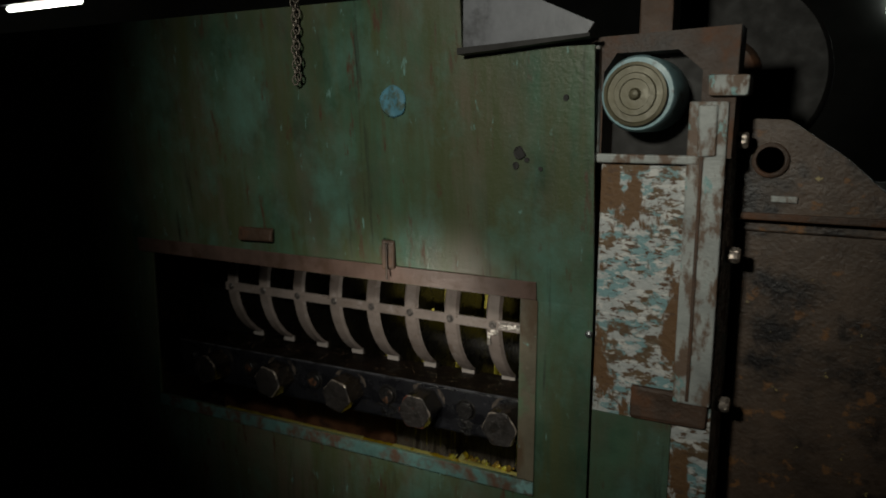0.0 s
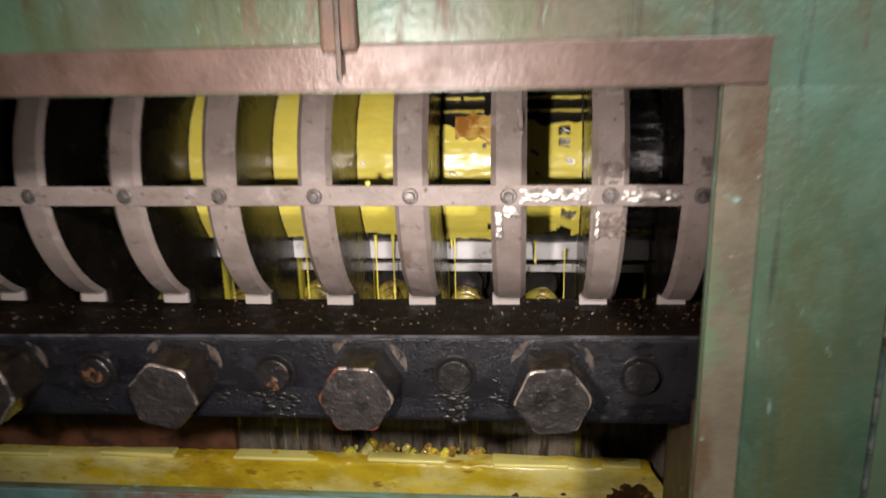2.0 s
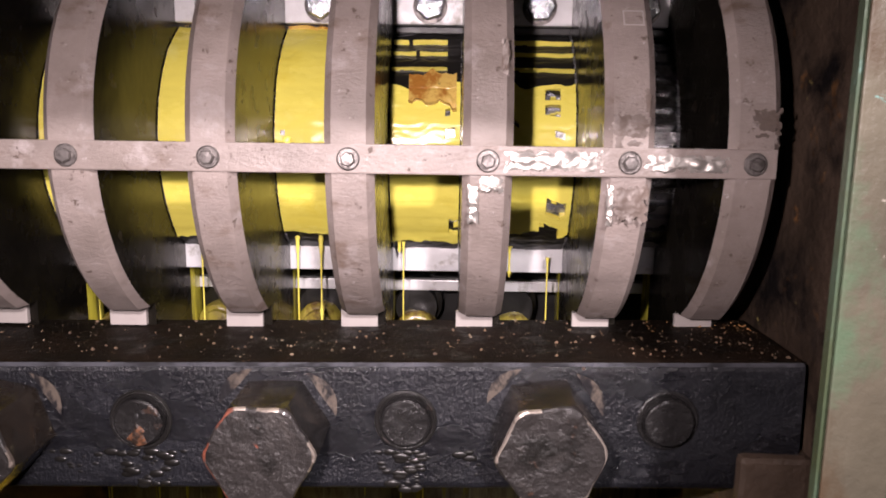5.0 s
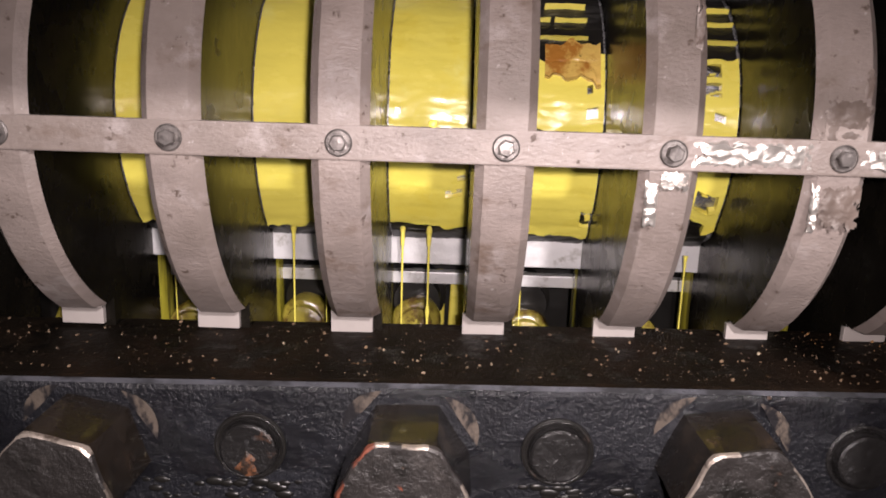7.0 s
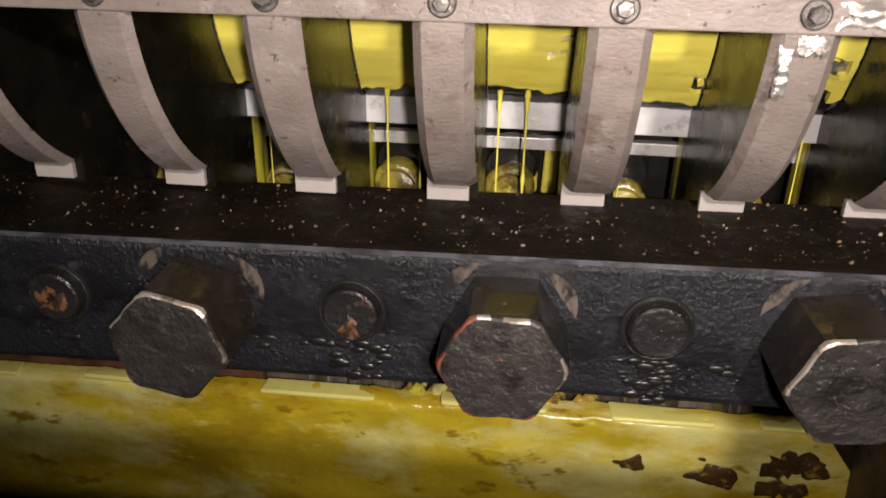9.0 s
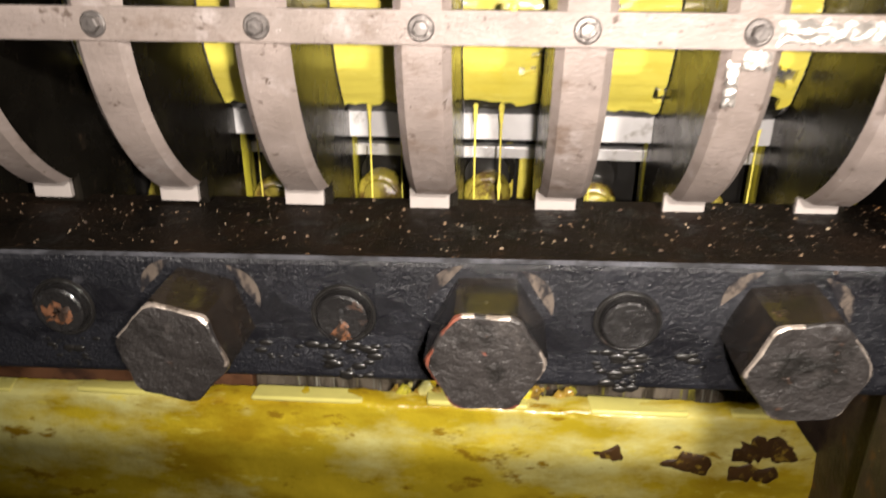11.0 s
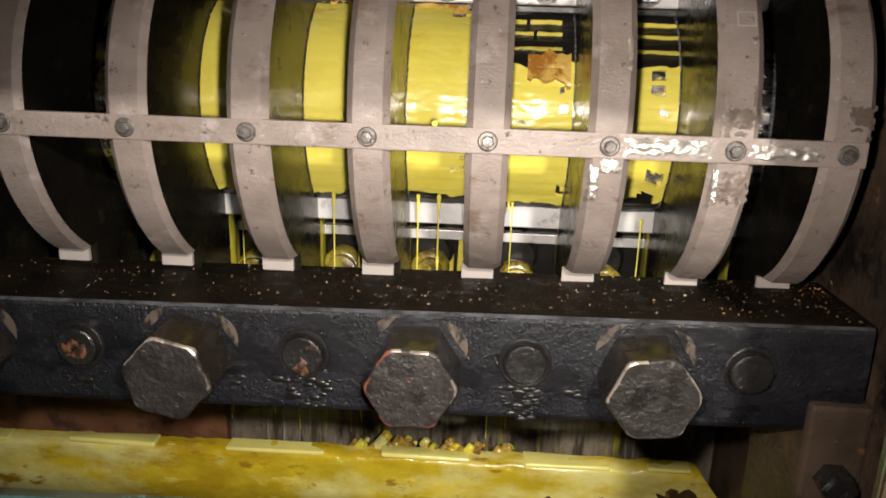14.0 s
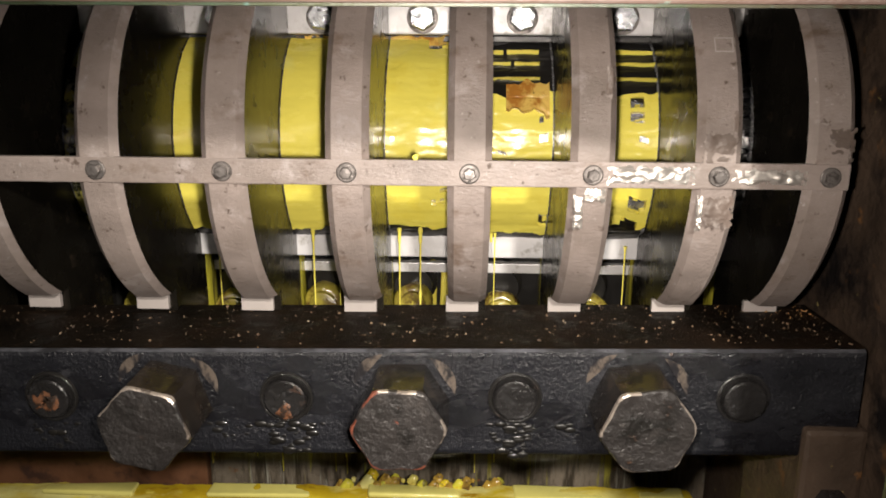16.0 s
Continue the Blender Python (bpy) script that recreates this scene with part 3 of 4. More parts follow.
part("bolt", turned([(0.016, 0.02), (0.016, 0.0), (0.013, -0.004)], "y", 6, (0.318, -0.040, 0.715)), stud_black, block, "oily black bolt")

# roller with yellow paste
roller = thing("roller", (-0.15, DY, DZ), "steel roller coated with wet yellow paste", "roller")
def core_mesh():
    n = 44
    out = []
    for k in range(n):
        a = 360.0 * k / n
        w = 360.0 / n
        for da, r in ((0.0, DR - 0.010), (0.32, DR - 0.010), (0.34, DR - 0.003), (0.98, DR - 0.003)):
            out.append((DY - r * math.cos(radians(a + da * w)), DZ + r * math.sin(radians(a + da * w))))
    return prism(out, -0.63, 0.34)
part("core", core_mesh(), drum_steel, roller, "slotted bare steel roller core")


def coat_mesh(x0, x1, top, bottom, seed, missing, thick=0.006, bands=96):
    """A paste skin in bands on the roller, with torn ends; cells are left out where it has come off."""
    rng = random.Random(seed)
    cols, torn = 14, 0.1 if bands < 10 else 1.0
    bm = bmesh.new()
    verts = {}
    for i in range(bands + 1):
        f = i / bands
        for j in range(cols + 1):
            g = j / cols
            lo = bottom + torn * 6 * noise.noise(Vector((g * 3.1 + seed, 0.3, 0))) + torn * 2.5 * noise.noise(Vector((g * 9 + seed, 2.3, 0)))
            hi = top + torn * 5 * noise.noise(Vector((g * 4.1 + seed, 5.3, 0)))
            a = lo + (hi - lo) * f
            band = (a / 8.2 + 0.04 * noise.noise(Vector((g * 6, seed, 0)))) % 1.0
            r = DR + thick * 0.35 + 0.0005 * (0 if band < 0.10 else 1 - 0.3 * (band - 0.10))  + 0.0012 * noise.noise(Vector((g * 3 + seed, a * 0.05, 1))) + 0.0006 * noise.noise(Vector((g * 14, a * 0.4, seed)))
            if i < 8:
                r += 0.0018 * (1 - i / 8)
            verts[i, j] = bm.verts.new((x0 + (x1 - x0) * g, DY - r * math.cos(radians(a)), DZ + r * math.sin(radians(a))))
    gone = set()
    for i0, i1, j0, j1 in missing:
        for i in range(i0, i1):
            for j in range(j0, j1):
                if rng.random() < 0.93:
                    gone.add((i, j))
    for i in range(bands):
        for j in range(cols):
            if (i, j) not in gone:
                bm.faces.new((verts[i, j], verts[i, j + 1], verts[i + 1, j + 1], verts[i + 1, j]))
    for v in [v for v in bm.verts if not v.link_faces]:
        bm.verts.remove(v)
    bmesh.ops.recalc_face_normals(bm, faces=bm.faces[:])
    if bm.faces and sum(f.normal.y for f in bm.faces) > 0:
        bmesh.ops.reverse_faces(bm, faces=bm.faces[:])
    inner = {}

    def under(v):
        if v not in inner:
            a = math.atan2(v.co.z - DZ, DY - v.co.y)
            inner[v] = bm.verts.new((v.co.x, DY - (DR - 0.004) * math.cos(a), DZ + (DR - 0.004) * math.sin(a)))
        return inner[v]

    for e in [e for e in bm.edges if len(e.link_faces) == 1]:
        v0, v1 = e.verts
        bm.faces.new((v1, v0, under(v0), under(v1)))
    return bm


COATS = {
    2: (70, -48, []), 3: (70, -46, []), 4: (70, -44, []), 5: (66, -42, [(86, 96, 9, 14), (40, 43, 1, 2), (14, 17, 10, 13), (20, 22, 12, 14)]),
    6: (27, -45, [(50, 54, 12, 13), (66, 71, 11, 13), (8, 18, 12, 14), (60, 62, 2, 4), (78, 82, 11, 12)]),
    7: (28, -40, [(76, 83, 8, 11), (86, 93, 8, 11), (64, 68, 10, 12), (14, 26, 9, 13), (0, 7, 8, 12), (54, 57, 2, 4), (70, 73, 1, 3)]),
}
for k, (top, bottom, missing) in COATS.items():
    x0, x1 = RINGS[k] + HALF, RINGS[k + 1] - HALF
    part("paste_coat", coat_mesh(x0 + 0.001, x1 - 0.001, top, bottom, 3 + k * 7, missing), paste_mottled if k == 2 else paste, roller, "mottled thin paste skin" if k == 2 else "glossy yellow paste skin", smooth=50)
# black film below each coat, down to the roller's underside
for k, (top, bottom, missing) in COATS.items():
    part("oil_film", coat_mesh(RINGS[k] + HALF + 0.001, RINGS[k + 1] - HALF - 0.001, bottom + 8, -64, 70 + k, [], -0.004), groove_black, roller, "thin black film on the roller", smooth=50)
for k in (6, 7):
    x0, x1 = RINGS[k] + HALF + 0.001, RINGS[k + 1] - HALF - 0.001
    part("oil_film", coat_mesh(x0, x1, 62, 27, 40 + k, [], -0.004), groove_black, roller, "thin black film on the roller", smooth=50)
    for a in (35, 44, 52):
        part("paste_line", coat_mesh(x0, x1 - (0.012 if k == 6 else 0.0), a + 0.9, a, 50 + k + a, [(0, 6, 2 + a % 5, 3 + a % 5)], 0.004, 6), paste, roller, "thin paste ridge", smooth=50)
part("paste_patch", coat_mesh(0.036, 0.0775, 33, 16, 5, [], 0.010), paste_brown, roller, "browned paste patch", smooth=50)
part("paste_patch", coat_mesh(-0.0785, -0.018, 74, 63, 8, [], 0.010), paste_brown, roller, "browned paste patch", smooth=50)
part("paste_patch", coat_mesh(-0.180, -0.119, 72, 62, 18, [(0, 40, 0, 4)], 0.009), paste_brown, roller, "browned paste patch", smooth=50)
part("paste_patch", coat_mesh(0.29 - 0.07, 0.235, -10, -36, 9, [(18, 48, 3, 14), (66, 92, 2, 11)]), paste, roller, smooth=50)


def strand_mesh(length, r0, r1, bead):
    prof = [(r0 * 2.6, 0.0), (r0 * 1.5, -length * 0.06), (r0, -length * 0.16), (r1, -length * 0.5), (r1, -length * 0.75)]
    if bead:
        prof += [(r1 * 2.0, -length * 0.80), (r1 * 2.4, -length * 0.84), (r1 * 1.6, -length * 0.89)]
    prof += [(r1 * 0.8, -length)]
    return turned(prof, "z", 10)
for x, z, ln, r, bead in ((-0.161, 0.918, 0.088, 0.0010, 0), (-0.134, 0.912, 0.088, 0.0007, 0), (-0.070, 0.921, 0.090, 0.0010, 0), (-0.048, 0.919, 0.084, 0.0011, 1), (0.030, 0.918, 0.085, 0.0007, 0),
                          (0.130, 0.915, 0.030, 0.0012, 1), (-0.262, 0.900, 0.075, 0.0008, 0), (-0.070, 0.928, 0.022, 0.0024, 0), (-0.048, 0.926, 0.020, 0.0026, 0), (-0.161, 0.922, 0.016, 0.0022, 0),
                          (0.026, 0.920, 0.012, 0.0020, 0), (0.166, 0.905, 0.08, 0.0008, 0)):
    part("paste_strand", strand_mesh(ln, r, r * 0.75, bead), paste, roller, "thin hanging yellow paste strand", (x, 0.153, z - 0.004), smooth=60)

# scraper plate over the roller
scraper = thing("scraper_plate", (-0.15, 0.17, 1.12), "pale steel scraper plate bolted over the roller", "scraper")
part("plate", box(-0.63, 0.34, 0.168, 0.180, 1.113, 1.23, 0.002), scraper_steel, scraper)
part("blade", box(-0.63, 0.34, 0.176, 0.190, 1.106, 1.1125, 0.001), groove_black, scraper, "black scraper blade")
head = mesh_of("bolt", turned([(0.0135, 0.0), (0.0135, -0.007), (0.0118, -0.009), (0.002, -0.0092)], "y", 6), bright_bolt)
wash = mesh_of("washer", turned([(0.0155, 0.0), (0.0155, -0.002), (0.0135, -0.0025)], "y", 32), screw_steel, 40)
for k, x in enumerate(GAPS):
    b = place("bolt", head, scraper, (x + 0.002, 0.1655, 1.129), (0, 17 * k, 0))
    place("washer", wash, b, (x + 0.002, 0.1678, 1.129))

# rails and nozzles below the roller
rail = thing("support_frame", (-0.15, 0.173, 0.88), "pale grey steel support bars under the roller", "frame")
part("upper_bar", box(-0.63, 0.34, 0.168, 0.178, 0.883, 0.921, 0.001), scraper_steel, rail)
part("lower_bar", box(-0.63, 0.34, 0.208, 0.220, 0.8545, 0.8655, 0.001), scraper_steel, rail)
part("end_plate", box(0.341, 0.344, 0.165, 0.222, 0.850, 0.925, 0.001), dark_cheek, rail, "dark end plate on the cheek wall")
structure("lower_backing", box(-1.02, 0.34, 0.262, 0.270, 0.74, 0.93), groove_black, "black oily backing plate", "wall")
noz = mesh_of("nozzle_body", turned([(0.027, 0.05), (0.027, 0.028), (0.022, 0.026), (0.0215, 0.008)], "y", 36), groove_black, 40)
dome = mesh_of("paste_cap", rough_up(turned([(0.0225, 0.014), (0.0232, 0.004), (0.0205, -0.002), (0.0165, -0.003), (0.0155, -0.008), (0.009, -0.010), (0.002, -0.0105)], "y", 36), 0.0028, 55), paste_cap, 60)
for x, sink in zip([g - 0.011 for g in GAPS[1:8]], (0.008, 0.006, 0.009, 0.001, 0.0, 0.007, 0.008)):
    nz = thing("drain_nozzle", (x, 0.2, 0.82), "round black nozzle capped with yellow paste", "nozzle", "nozzles under the roller")
    place("body", noz, nz, (x, 0.205, 0.836))
    place("paste_cap", dome, nz, (x, 0.196, 0.819 - sink), (0, 400 * x, 0))
glob = thing("paste_deposit", (-0.05, 0.23, 0.8), "thick yellow paste running down the backing", "paste")
for x0, x1, z1 in ((-0.082, -0.070, 0.846), (-0.030, -0.015, 0.85), (-0.066, -0.034, 0.856)):
    part("run", rough_up(box(x0, x1, 0.244, 0.258, 0.80, z1, 0.004, 3), 0.003, 60), paste, glob, smooth=60)

# ---- guard of rings ----
guard = thing("ring_guard", (-0.15, 0.0, 0.86), "grey steel ring guard with a bolted cross bar", "guard")
outer = arc(RY, RZ, RR, -57, 86, 56)
inner = arc(DY, DZ, DR + 0.003, 80, -45, 24)
profile = outer + [(0.24, 1.172)] + inner + [(0.177, 0.905), (0.177, 0.79), (0.090, 0.79), (0.090, 0.868)]


def ring_mesh():
    bm = prism(profile, -HALF, HALF)
    rim = [e for e in bm.edges if len(e.link_faces) == 2 and abs(abs(e.verts[0].co.x) - HALF) < 1e-6 and e.verts[0].co.x * e.verts[1].co.x > 0
           and all(abs(math.hypot(v.co.y - RY, v.co.z - RZ) - RR) < 1e-4 for v in e.verts)]
    bmesh.ops.bevel(bm, geom=rim, offset=0.0056, segments=1, affect="EDGES", clamp_overlap=True)
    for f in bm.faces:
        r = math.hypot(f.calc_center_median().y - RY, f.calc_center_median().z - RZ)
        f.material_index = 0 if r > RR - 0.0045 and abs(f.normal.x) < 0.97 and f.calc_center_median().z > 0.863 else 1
    return bm


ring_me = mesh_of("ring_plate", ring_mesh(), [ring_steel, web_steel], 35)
foot_me = mesh_of("foot", box(-0.0202, 0.0114, 0.0845, 0.0895, 0.8480, 0.8655, 0.0006), foot_steel)
curtain_me = mesh_of("paste_curtain", rough_up(box(-HALF + 0.001, HALF - 0.001, 0.1785, 0.215, 0.78, 0.912, 0.003), 0.0012, 40), paste_thin, 50)
screw_me = mesh_of("screw", turned([(0.0052, 0.0), (0.0052, -0.0048), (0.0044, -0.0055), (0.001, -0.0056)], "y", 6), screw_steel)
swash_me = mesh_of("washer", turned([(0.0082, 0.0), (0.0082, -0.0012), (0.0074, -0.0019), (0.0072, -0.0010), (0.0055, -0.0010)], "y", 36), screw_steel, 40)
for k, x in enumerate(RINGS):
    r = place("ring_plate", ring_me, guard, (x, 0, 0))
    place("foot", foot_me, r, (x, 0, 0))
    if k > 2:
        place("paste_curtain", curtain_me, r, (x, 0, 0))
part("cross_bar", box(-0.645, 0.3035, -0.0085, -0.0015, 0.9885, 1.0095, 0.0012), ring_steel, guard)
for k, x in enumerate(RINGS):
    s_ = place("screw", screw_me, guard, (x, -0.0088, 0.999), (0, 23 * k, 0))
    place("washer", swash_me, s_, (x, -0.0086, 0.999))


def weld_mesh(x0, x1, z0, z1, y, seed, thick=0.0022):
    bm = bmesh.new()
    nx, nz = max(6, int((x1 - x0) / 0.0012)), max(6, int((z1 - z0) / 0.0012))
    grid = [[None] * (nz + 1) for _ in range(nx + 1)]
    for i in range(nx + 1):
        for j in range(nz + 1):
            u, v = i / nx, j / nz
            edge = min(u, 1 - u, v, 1 - v)
            wob = 0.003 * noise.noise(Vector((u * 9 + seed, v * 3, 0)))
            h = min(1, edge * 6) * thick * (0.35 + abs(noise.noise(Vector((i * 0.11, j * 0.26, seed)))) * 1.6)
            grid[i][j] = bm.verts.new((x0 + (x1 - x0) * u + (wob if j in (0, nz) else 0), y - h + 0.0006, z0 + (z1 - z0) * v + (wob if i not in (0, nx) else 0)))
    for i in range(nx):
        for j in range(nz):
            near = min((i + 0.5) / nx, 1 - (i + 0.5) / nx, (j + 0.5) / nz, 1 - (j + 0.5) / nz)
            if near * 5 + 1.1 * noise.noise(Vector((i * 0.33 + seed * 3, j * 0.41, seed))) > 0.28:
                bm.faces.new((grid[i][j], grid[i + 1][j], grid[i + 1][j + 1], grid[i][j + 1]))
    for v in [v for v in bm.verts if not v.link_faces]:
        bm.verts.remove(v)
    bmesh.ops.recalc_face_normals(bm, faces=bm.faces[:])
    return bm


part("weld_bead", weld_mesh(0.109, 0.184, 0.9915, 1.007, -0.0088, 1), weld_metal, guard, "bright rough weld bead", smooth=50)
part("weld_bead", weld_mesh(0.209, 0.272, 0.992, 1.005, -0.0088, 2), weld_metal, guard, "bright rough weld bead", smooth=50)
part("weld_bead", weld_mesh(0.086, 0.094, 0.953, 0.982, -0.0056, 3), weld_metal, guard, "bright ground streak", smooth=50)
part("weld_bead", weld_mesh(0.092, 0.112, 0.976, 0.9885, -0.0066, 6), weld_metal, guard, "bright ground streak", smooth=50)
part("weld_bead", weld_mesh(0.1855, 0.1905, 0.952, 0.985, -0.0056, 4), weld_metal, guard, "bright ground streak", smooth=50)
part("scorch", weld_mesh(0.190, 0.2155, 0.955, 0.986, -0.0056, 5, 0.0012), scorched, guard, "scorched dark patch", smooth=50)
part("scorch", weld_mesh(0.2085, 0.2135, 1.012, 1.052, -0.0058, 7, 0.001), scorched, guard, "scorched dark patch", smooth=50)
part("scorch", weld_mesh(0.192, 0.200, 1.012, 1.028, -0.0060, 9, 0.001), scorched, guard, "scorched dark patch", smooth=50)
part("scorch", weld_mesh(0.1085, 0.1145, 1.042, 1.085, 0.0005, 8, 0.001), scorched, guard, "scorched dark patch", smooth=50)

part("scorch", weld_mesh(0.186, 0.214, 1.006, 1.034, -0.0078, 21, 0.0008), scorched, guard, "scorched dark patch", smooth=50)
part("scorch", weld_mesh(0.283, 0.305, 1.012, 1.038, -0.0072, 22, 0.0008), scorched, guard, "scorched dark patch", smooth=50)
part("grind_mark", weld_mesh(-0.062, -0.014, 0.9995, 1.0085, -0.0084, 12, 0.0006), grind_dark, guard, "dull brown grinding mark", smooth=50)
blob = bmesh.new()
bmesh.ops.create_icosphere(blob, subdivisions=2, radius=0.0032)
part("paste_blob", rough_up(blob, 0.0014, 200), paste, guard, "small yellow paste blob", (-0.043, -0.004, 1.0112), smooth=60)
for x0, x1, z0, z1 in ((0.196, 0.211, 1.0955, 1.0965), (0.196, 0.211, 1.106, 1.107), (0.196, 0.197, 1.0966, 1.1059), (0.210, 0.211, 1.0966, 1.1059)):
    bm = box(x0, x1, -0.0004, 0.0002, z0, z1)
    for v in bm.verts:
        v.co.y += RY - math.sqrt(RR ** 2 - (v.co.z - RZ) ** 2)
    part("chalk_mark", bm, foot_steel, guard, "faint chalk square")

# ---- black beam with its bolts ----
beam = thing("clamp_beam", (0.08, 0.03, 0.748), "black oily steel beam with large hex bolts", "beam")
def beam_mesh():
    bm = box(-1.0, 0.337, -0.0135, 0.106, 0.7505, 0.8515)
    es = [e for e in bm.edges if all(v.co.y < 0 for v in e.verts) and abs(e.verts[0].co.z - e.verts[1].co.z) < 1e-6]
    bmesh.ops.bevel(bm, geom=es, offset=0.0065, segments=3, affect="EDGES", profile=0.5)
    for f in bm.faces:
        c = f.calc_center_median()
        # 1: bevel with the painted highlight, 2: top, 0: the rest
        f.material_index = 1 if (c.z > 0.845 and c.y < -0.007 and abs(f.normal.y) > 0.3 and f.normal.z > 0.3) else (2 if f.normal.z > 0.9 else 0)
    return bm
part("body", beam_mesh(), [beam_black, beam_edge_glint, beam_top], beam)


def hex_mesh(seed, primed=False):
    """A worn hex head: six flats, corners cut by a round chamfer, a rough forged face."""
    bm = bmesh.new()
    n, flat = 60, 0.0346

    def hexr(k, cap):
        a = math.radians((k * 360.0 / n) % 60 - 30)
        return min(flat / math.cos(a), cap)

    rows = []
    for cap, shrink, d in ((0.0396, 0, 0.0), (0.0396, 0, -0.015), (0.0396, 0, -0.034), (0.0395, 0, -0.0475), (0.0388, 0, -0.0525), (0.0382, 0.0005, -0.0547), (0.0374, 0.0016, -0.0556),
                           (0.034, 0.005, -0.0556), (0.026, 0.012, -0.0556), (0.016, 0.02, -0.0556), (0.006, 0.03, -0.0556)):
        ring = []
        for k in range(n):
            r = max(0.004, min(hexr(k, cap) - shrink, cap))
            a = 2 * math.pi * k / n
            ring.append(bm.verts.new((r * math.cos(a), d, r * math.sin(a))))
        rows.append(ring)
    for i, (a, b) in enumerate(zip(rows, rows[1:])):
        for k in range(n):
            f = bm.faces.new((a[k], a[(k + 1) % n], b[(k + 1) % n], b[k]))
            f.material_index = 1 if i >= 6 else 2 if i >= 4 else 0
    bm.faces.new(rows[0])
    bm.faces.new(rows[-1]).material_index = 1
    bmesh.ops.recalc_face_normals(bm, faces=bm.faces[:])
    for f in bm.faces:
        c = f.calc_center_median()
        if f.material_index == 2:
            wear = noise.noise(c * 45 + Vector((seed, 0, 0)))
            if primed and (c.x < -0.014 or c.z < -0.028):
                f.material_index = 3 if wear > -0.25 else 1
            elif wear < -0.05 or (c.z < 0.0 and wear < 0.2):
                f.material_index = 1
    for v in bm.verts:
        depth = 0.0011 if v.co.y < -0.05 else 0.0005
        v.co += noise.noise_vector(v.co * 90 + Vector((seed, 0, 0))) * depth + noise.noise_vector(v.co * 30 + Vector((0, seed, 0))) * 0.0008
    return bm


def scrape_mesh(a0, a1, r0, r1):
    bm = bmesh.new()
    n = 10
    inn, outr = [], []
    for k in range(n + 1):
        a = radians(a0 + (a1 - a0) * k / n)
        w = math.sin(math.pi * k / n)
        mid = (r0 + r1) / 2
        inn.append(bm.verts.new(((mid - (mid - r0) * w) * math.cos(a), -0.0006, (mid - (mid - r0) * w) * math.sin(a))))
        outr.append(bm.verts.new(((mid + (r1 - mid) * w + 0.0003) * math.cos(a), -0.0006, (mid + (r1 - mid) * w + 0.0003) * math.sin(a))))
    for k in range(n):
        bm.faces.new((inn[k], inn[k + 1], outr[k + 1], outr[k]))
    bmesh.ops.recalc_face_normals(bm, faces=bm.faces[:])
    if sum(f.normal.y for f in bm.faces) > 0:
        bmesh.ops.reverse_faces(bm, faces=bm.faces[:])
    return bm


BX, BZ = [-0.876, -0.670, -0.464, -0.258, -0.052, 0.146], 0.806
BOLT_TURN = [5, 20, -10, -13, 0, 6]
for k, x in enumerate(BX):
    b = place("bolt", mesh_of("bolt", hex_mesh(k * 5.3, k == 4), [bolt_side, bolt_face, worn_edge, red_lead], 30), beam, (x, -0.0125, BZ - 0.003), (0, -BOLT_TURN[k], 0))
    part("scraped_mark", scrape_mesh(6, 58, 0.0395, 0.0490), tan_scrape, beam, "tan scraped arc beside the bolt", (x, -0.0138, BZ))
    part("scraped_mark", scrape_mesh(112, 160, 0.0395, 0.0485), tan_scrape, beam, "tan scraped arc beside the bolt", (x, -0.0138, BZ))
part("paint_smear", scrape_mesh(25, 60, 0.0085, 0.0098), red_lead, beam, "red lead smear on the bolt", (-0.060, -0.0686, BZ))
stud_me = mesh_of("stud", turned([(0.0228, 0.0), (0.0228, -0.0012), (0.0215, -0.0022), (0.0205, -0.0012), (0.0192, -0.0005), (0.0188, -0.0052), (0.0180, -0.0045), (0.0180, -0.0068), (0.0165, -0.0080), (0.004, -0.0078)], "y", 40), stud_black, 30)
for x in (-0.773, -0.567, -0.361, -0.154, 0.044, 0.238):
    place("stud", stud_me, beam, (x, -0.0133, BZ + 0.001))

for x in (-0.773, -0.567, -0.361, -0.154, 0.044):
    part("groove", turned([(0.0235, 0.0), (0.0231, -0.0012), (0.0218, -0.0016), (0.0200, -0.0010), (0.0192, 0.0004)], "y", 40), groove_black, beam, "oily black groove round the stud", (x, -0.0136, BZ + 0.001), smooth=40)
for x, z, r in ((-0.361, -0.002, 0.0115), (-0.154, -0.010, 0.0075), (-0.567, 0.0, 0.010)):
    part("rust_spot", ragged(turned([(r, 0.0), (r * 0.95, -0.0004), (r * 0.6, -0.0006), (r * 0.2, -0.0006)], "y", 40), r * 0.7, 150, x), stud_rust, beam, "orange rust on the stud", (x, -0.0212, BZ + 0.001 + z), smooth=60)


def oil_beads(seed, count, width, drop):
    """A run of small wet lumps that thins out downwards."""
    rng = random.Random(seed)
    bm = bmesh.new()
    for _ in range(count):
        f = rng.random() ** 1.4
        r = 0.0010 + 0.0026 * rng.random() ** 2
        vs = bmesh.ops.create_icosphere(bm, subdivisions=2, radius=r)["verts"]
        bmesh.ops.transform(bm, matrix=Matrix.Translation(((rng.random() - 0.5) * width * (1 - 0.6 * f), 0, -drop * f)) @ Matrix.Diagonal((1.8, 0.4, 0.9, 1)), verts=vs)
    return bm


for x, seed, count, width, drop in ((0.042, 3, 60, 0.042, 0.032), (-0.150, 5, 42, 0.060, 0.028), (-0.205, 7, 14, 0.04, 0.022), (0.095, 8, 10, 0.03, 0.018), (-0.361, 9, 22, 0.05, 0.026)):
    part("oil_run", oil_beads(seed, count, width, drop), groove_black, beam, "glistening oil beads", (x, -0.0138, BZ - 0.024), smooth=60)

# the beam lies a little lower at its far end
TILT, TILT_X = 0.0165, 0.08
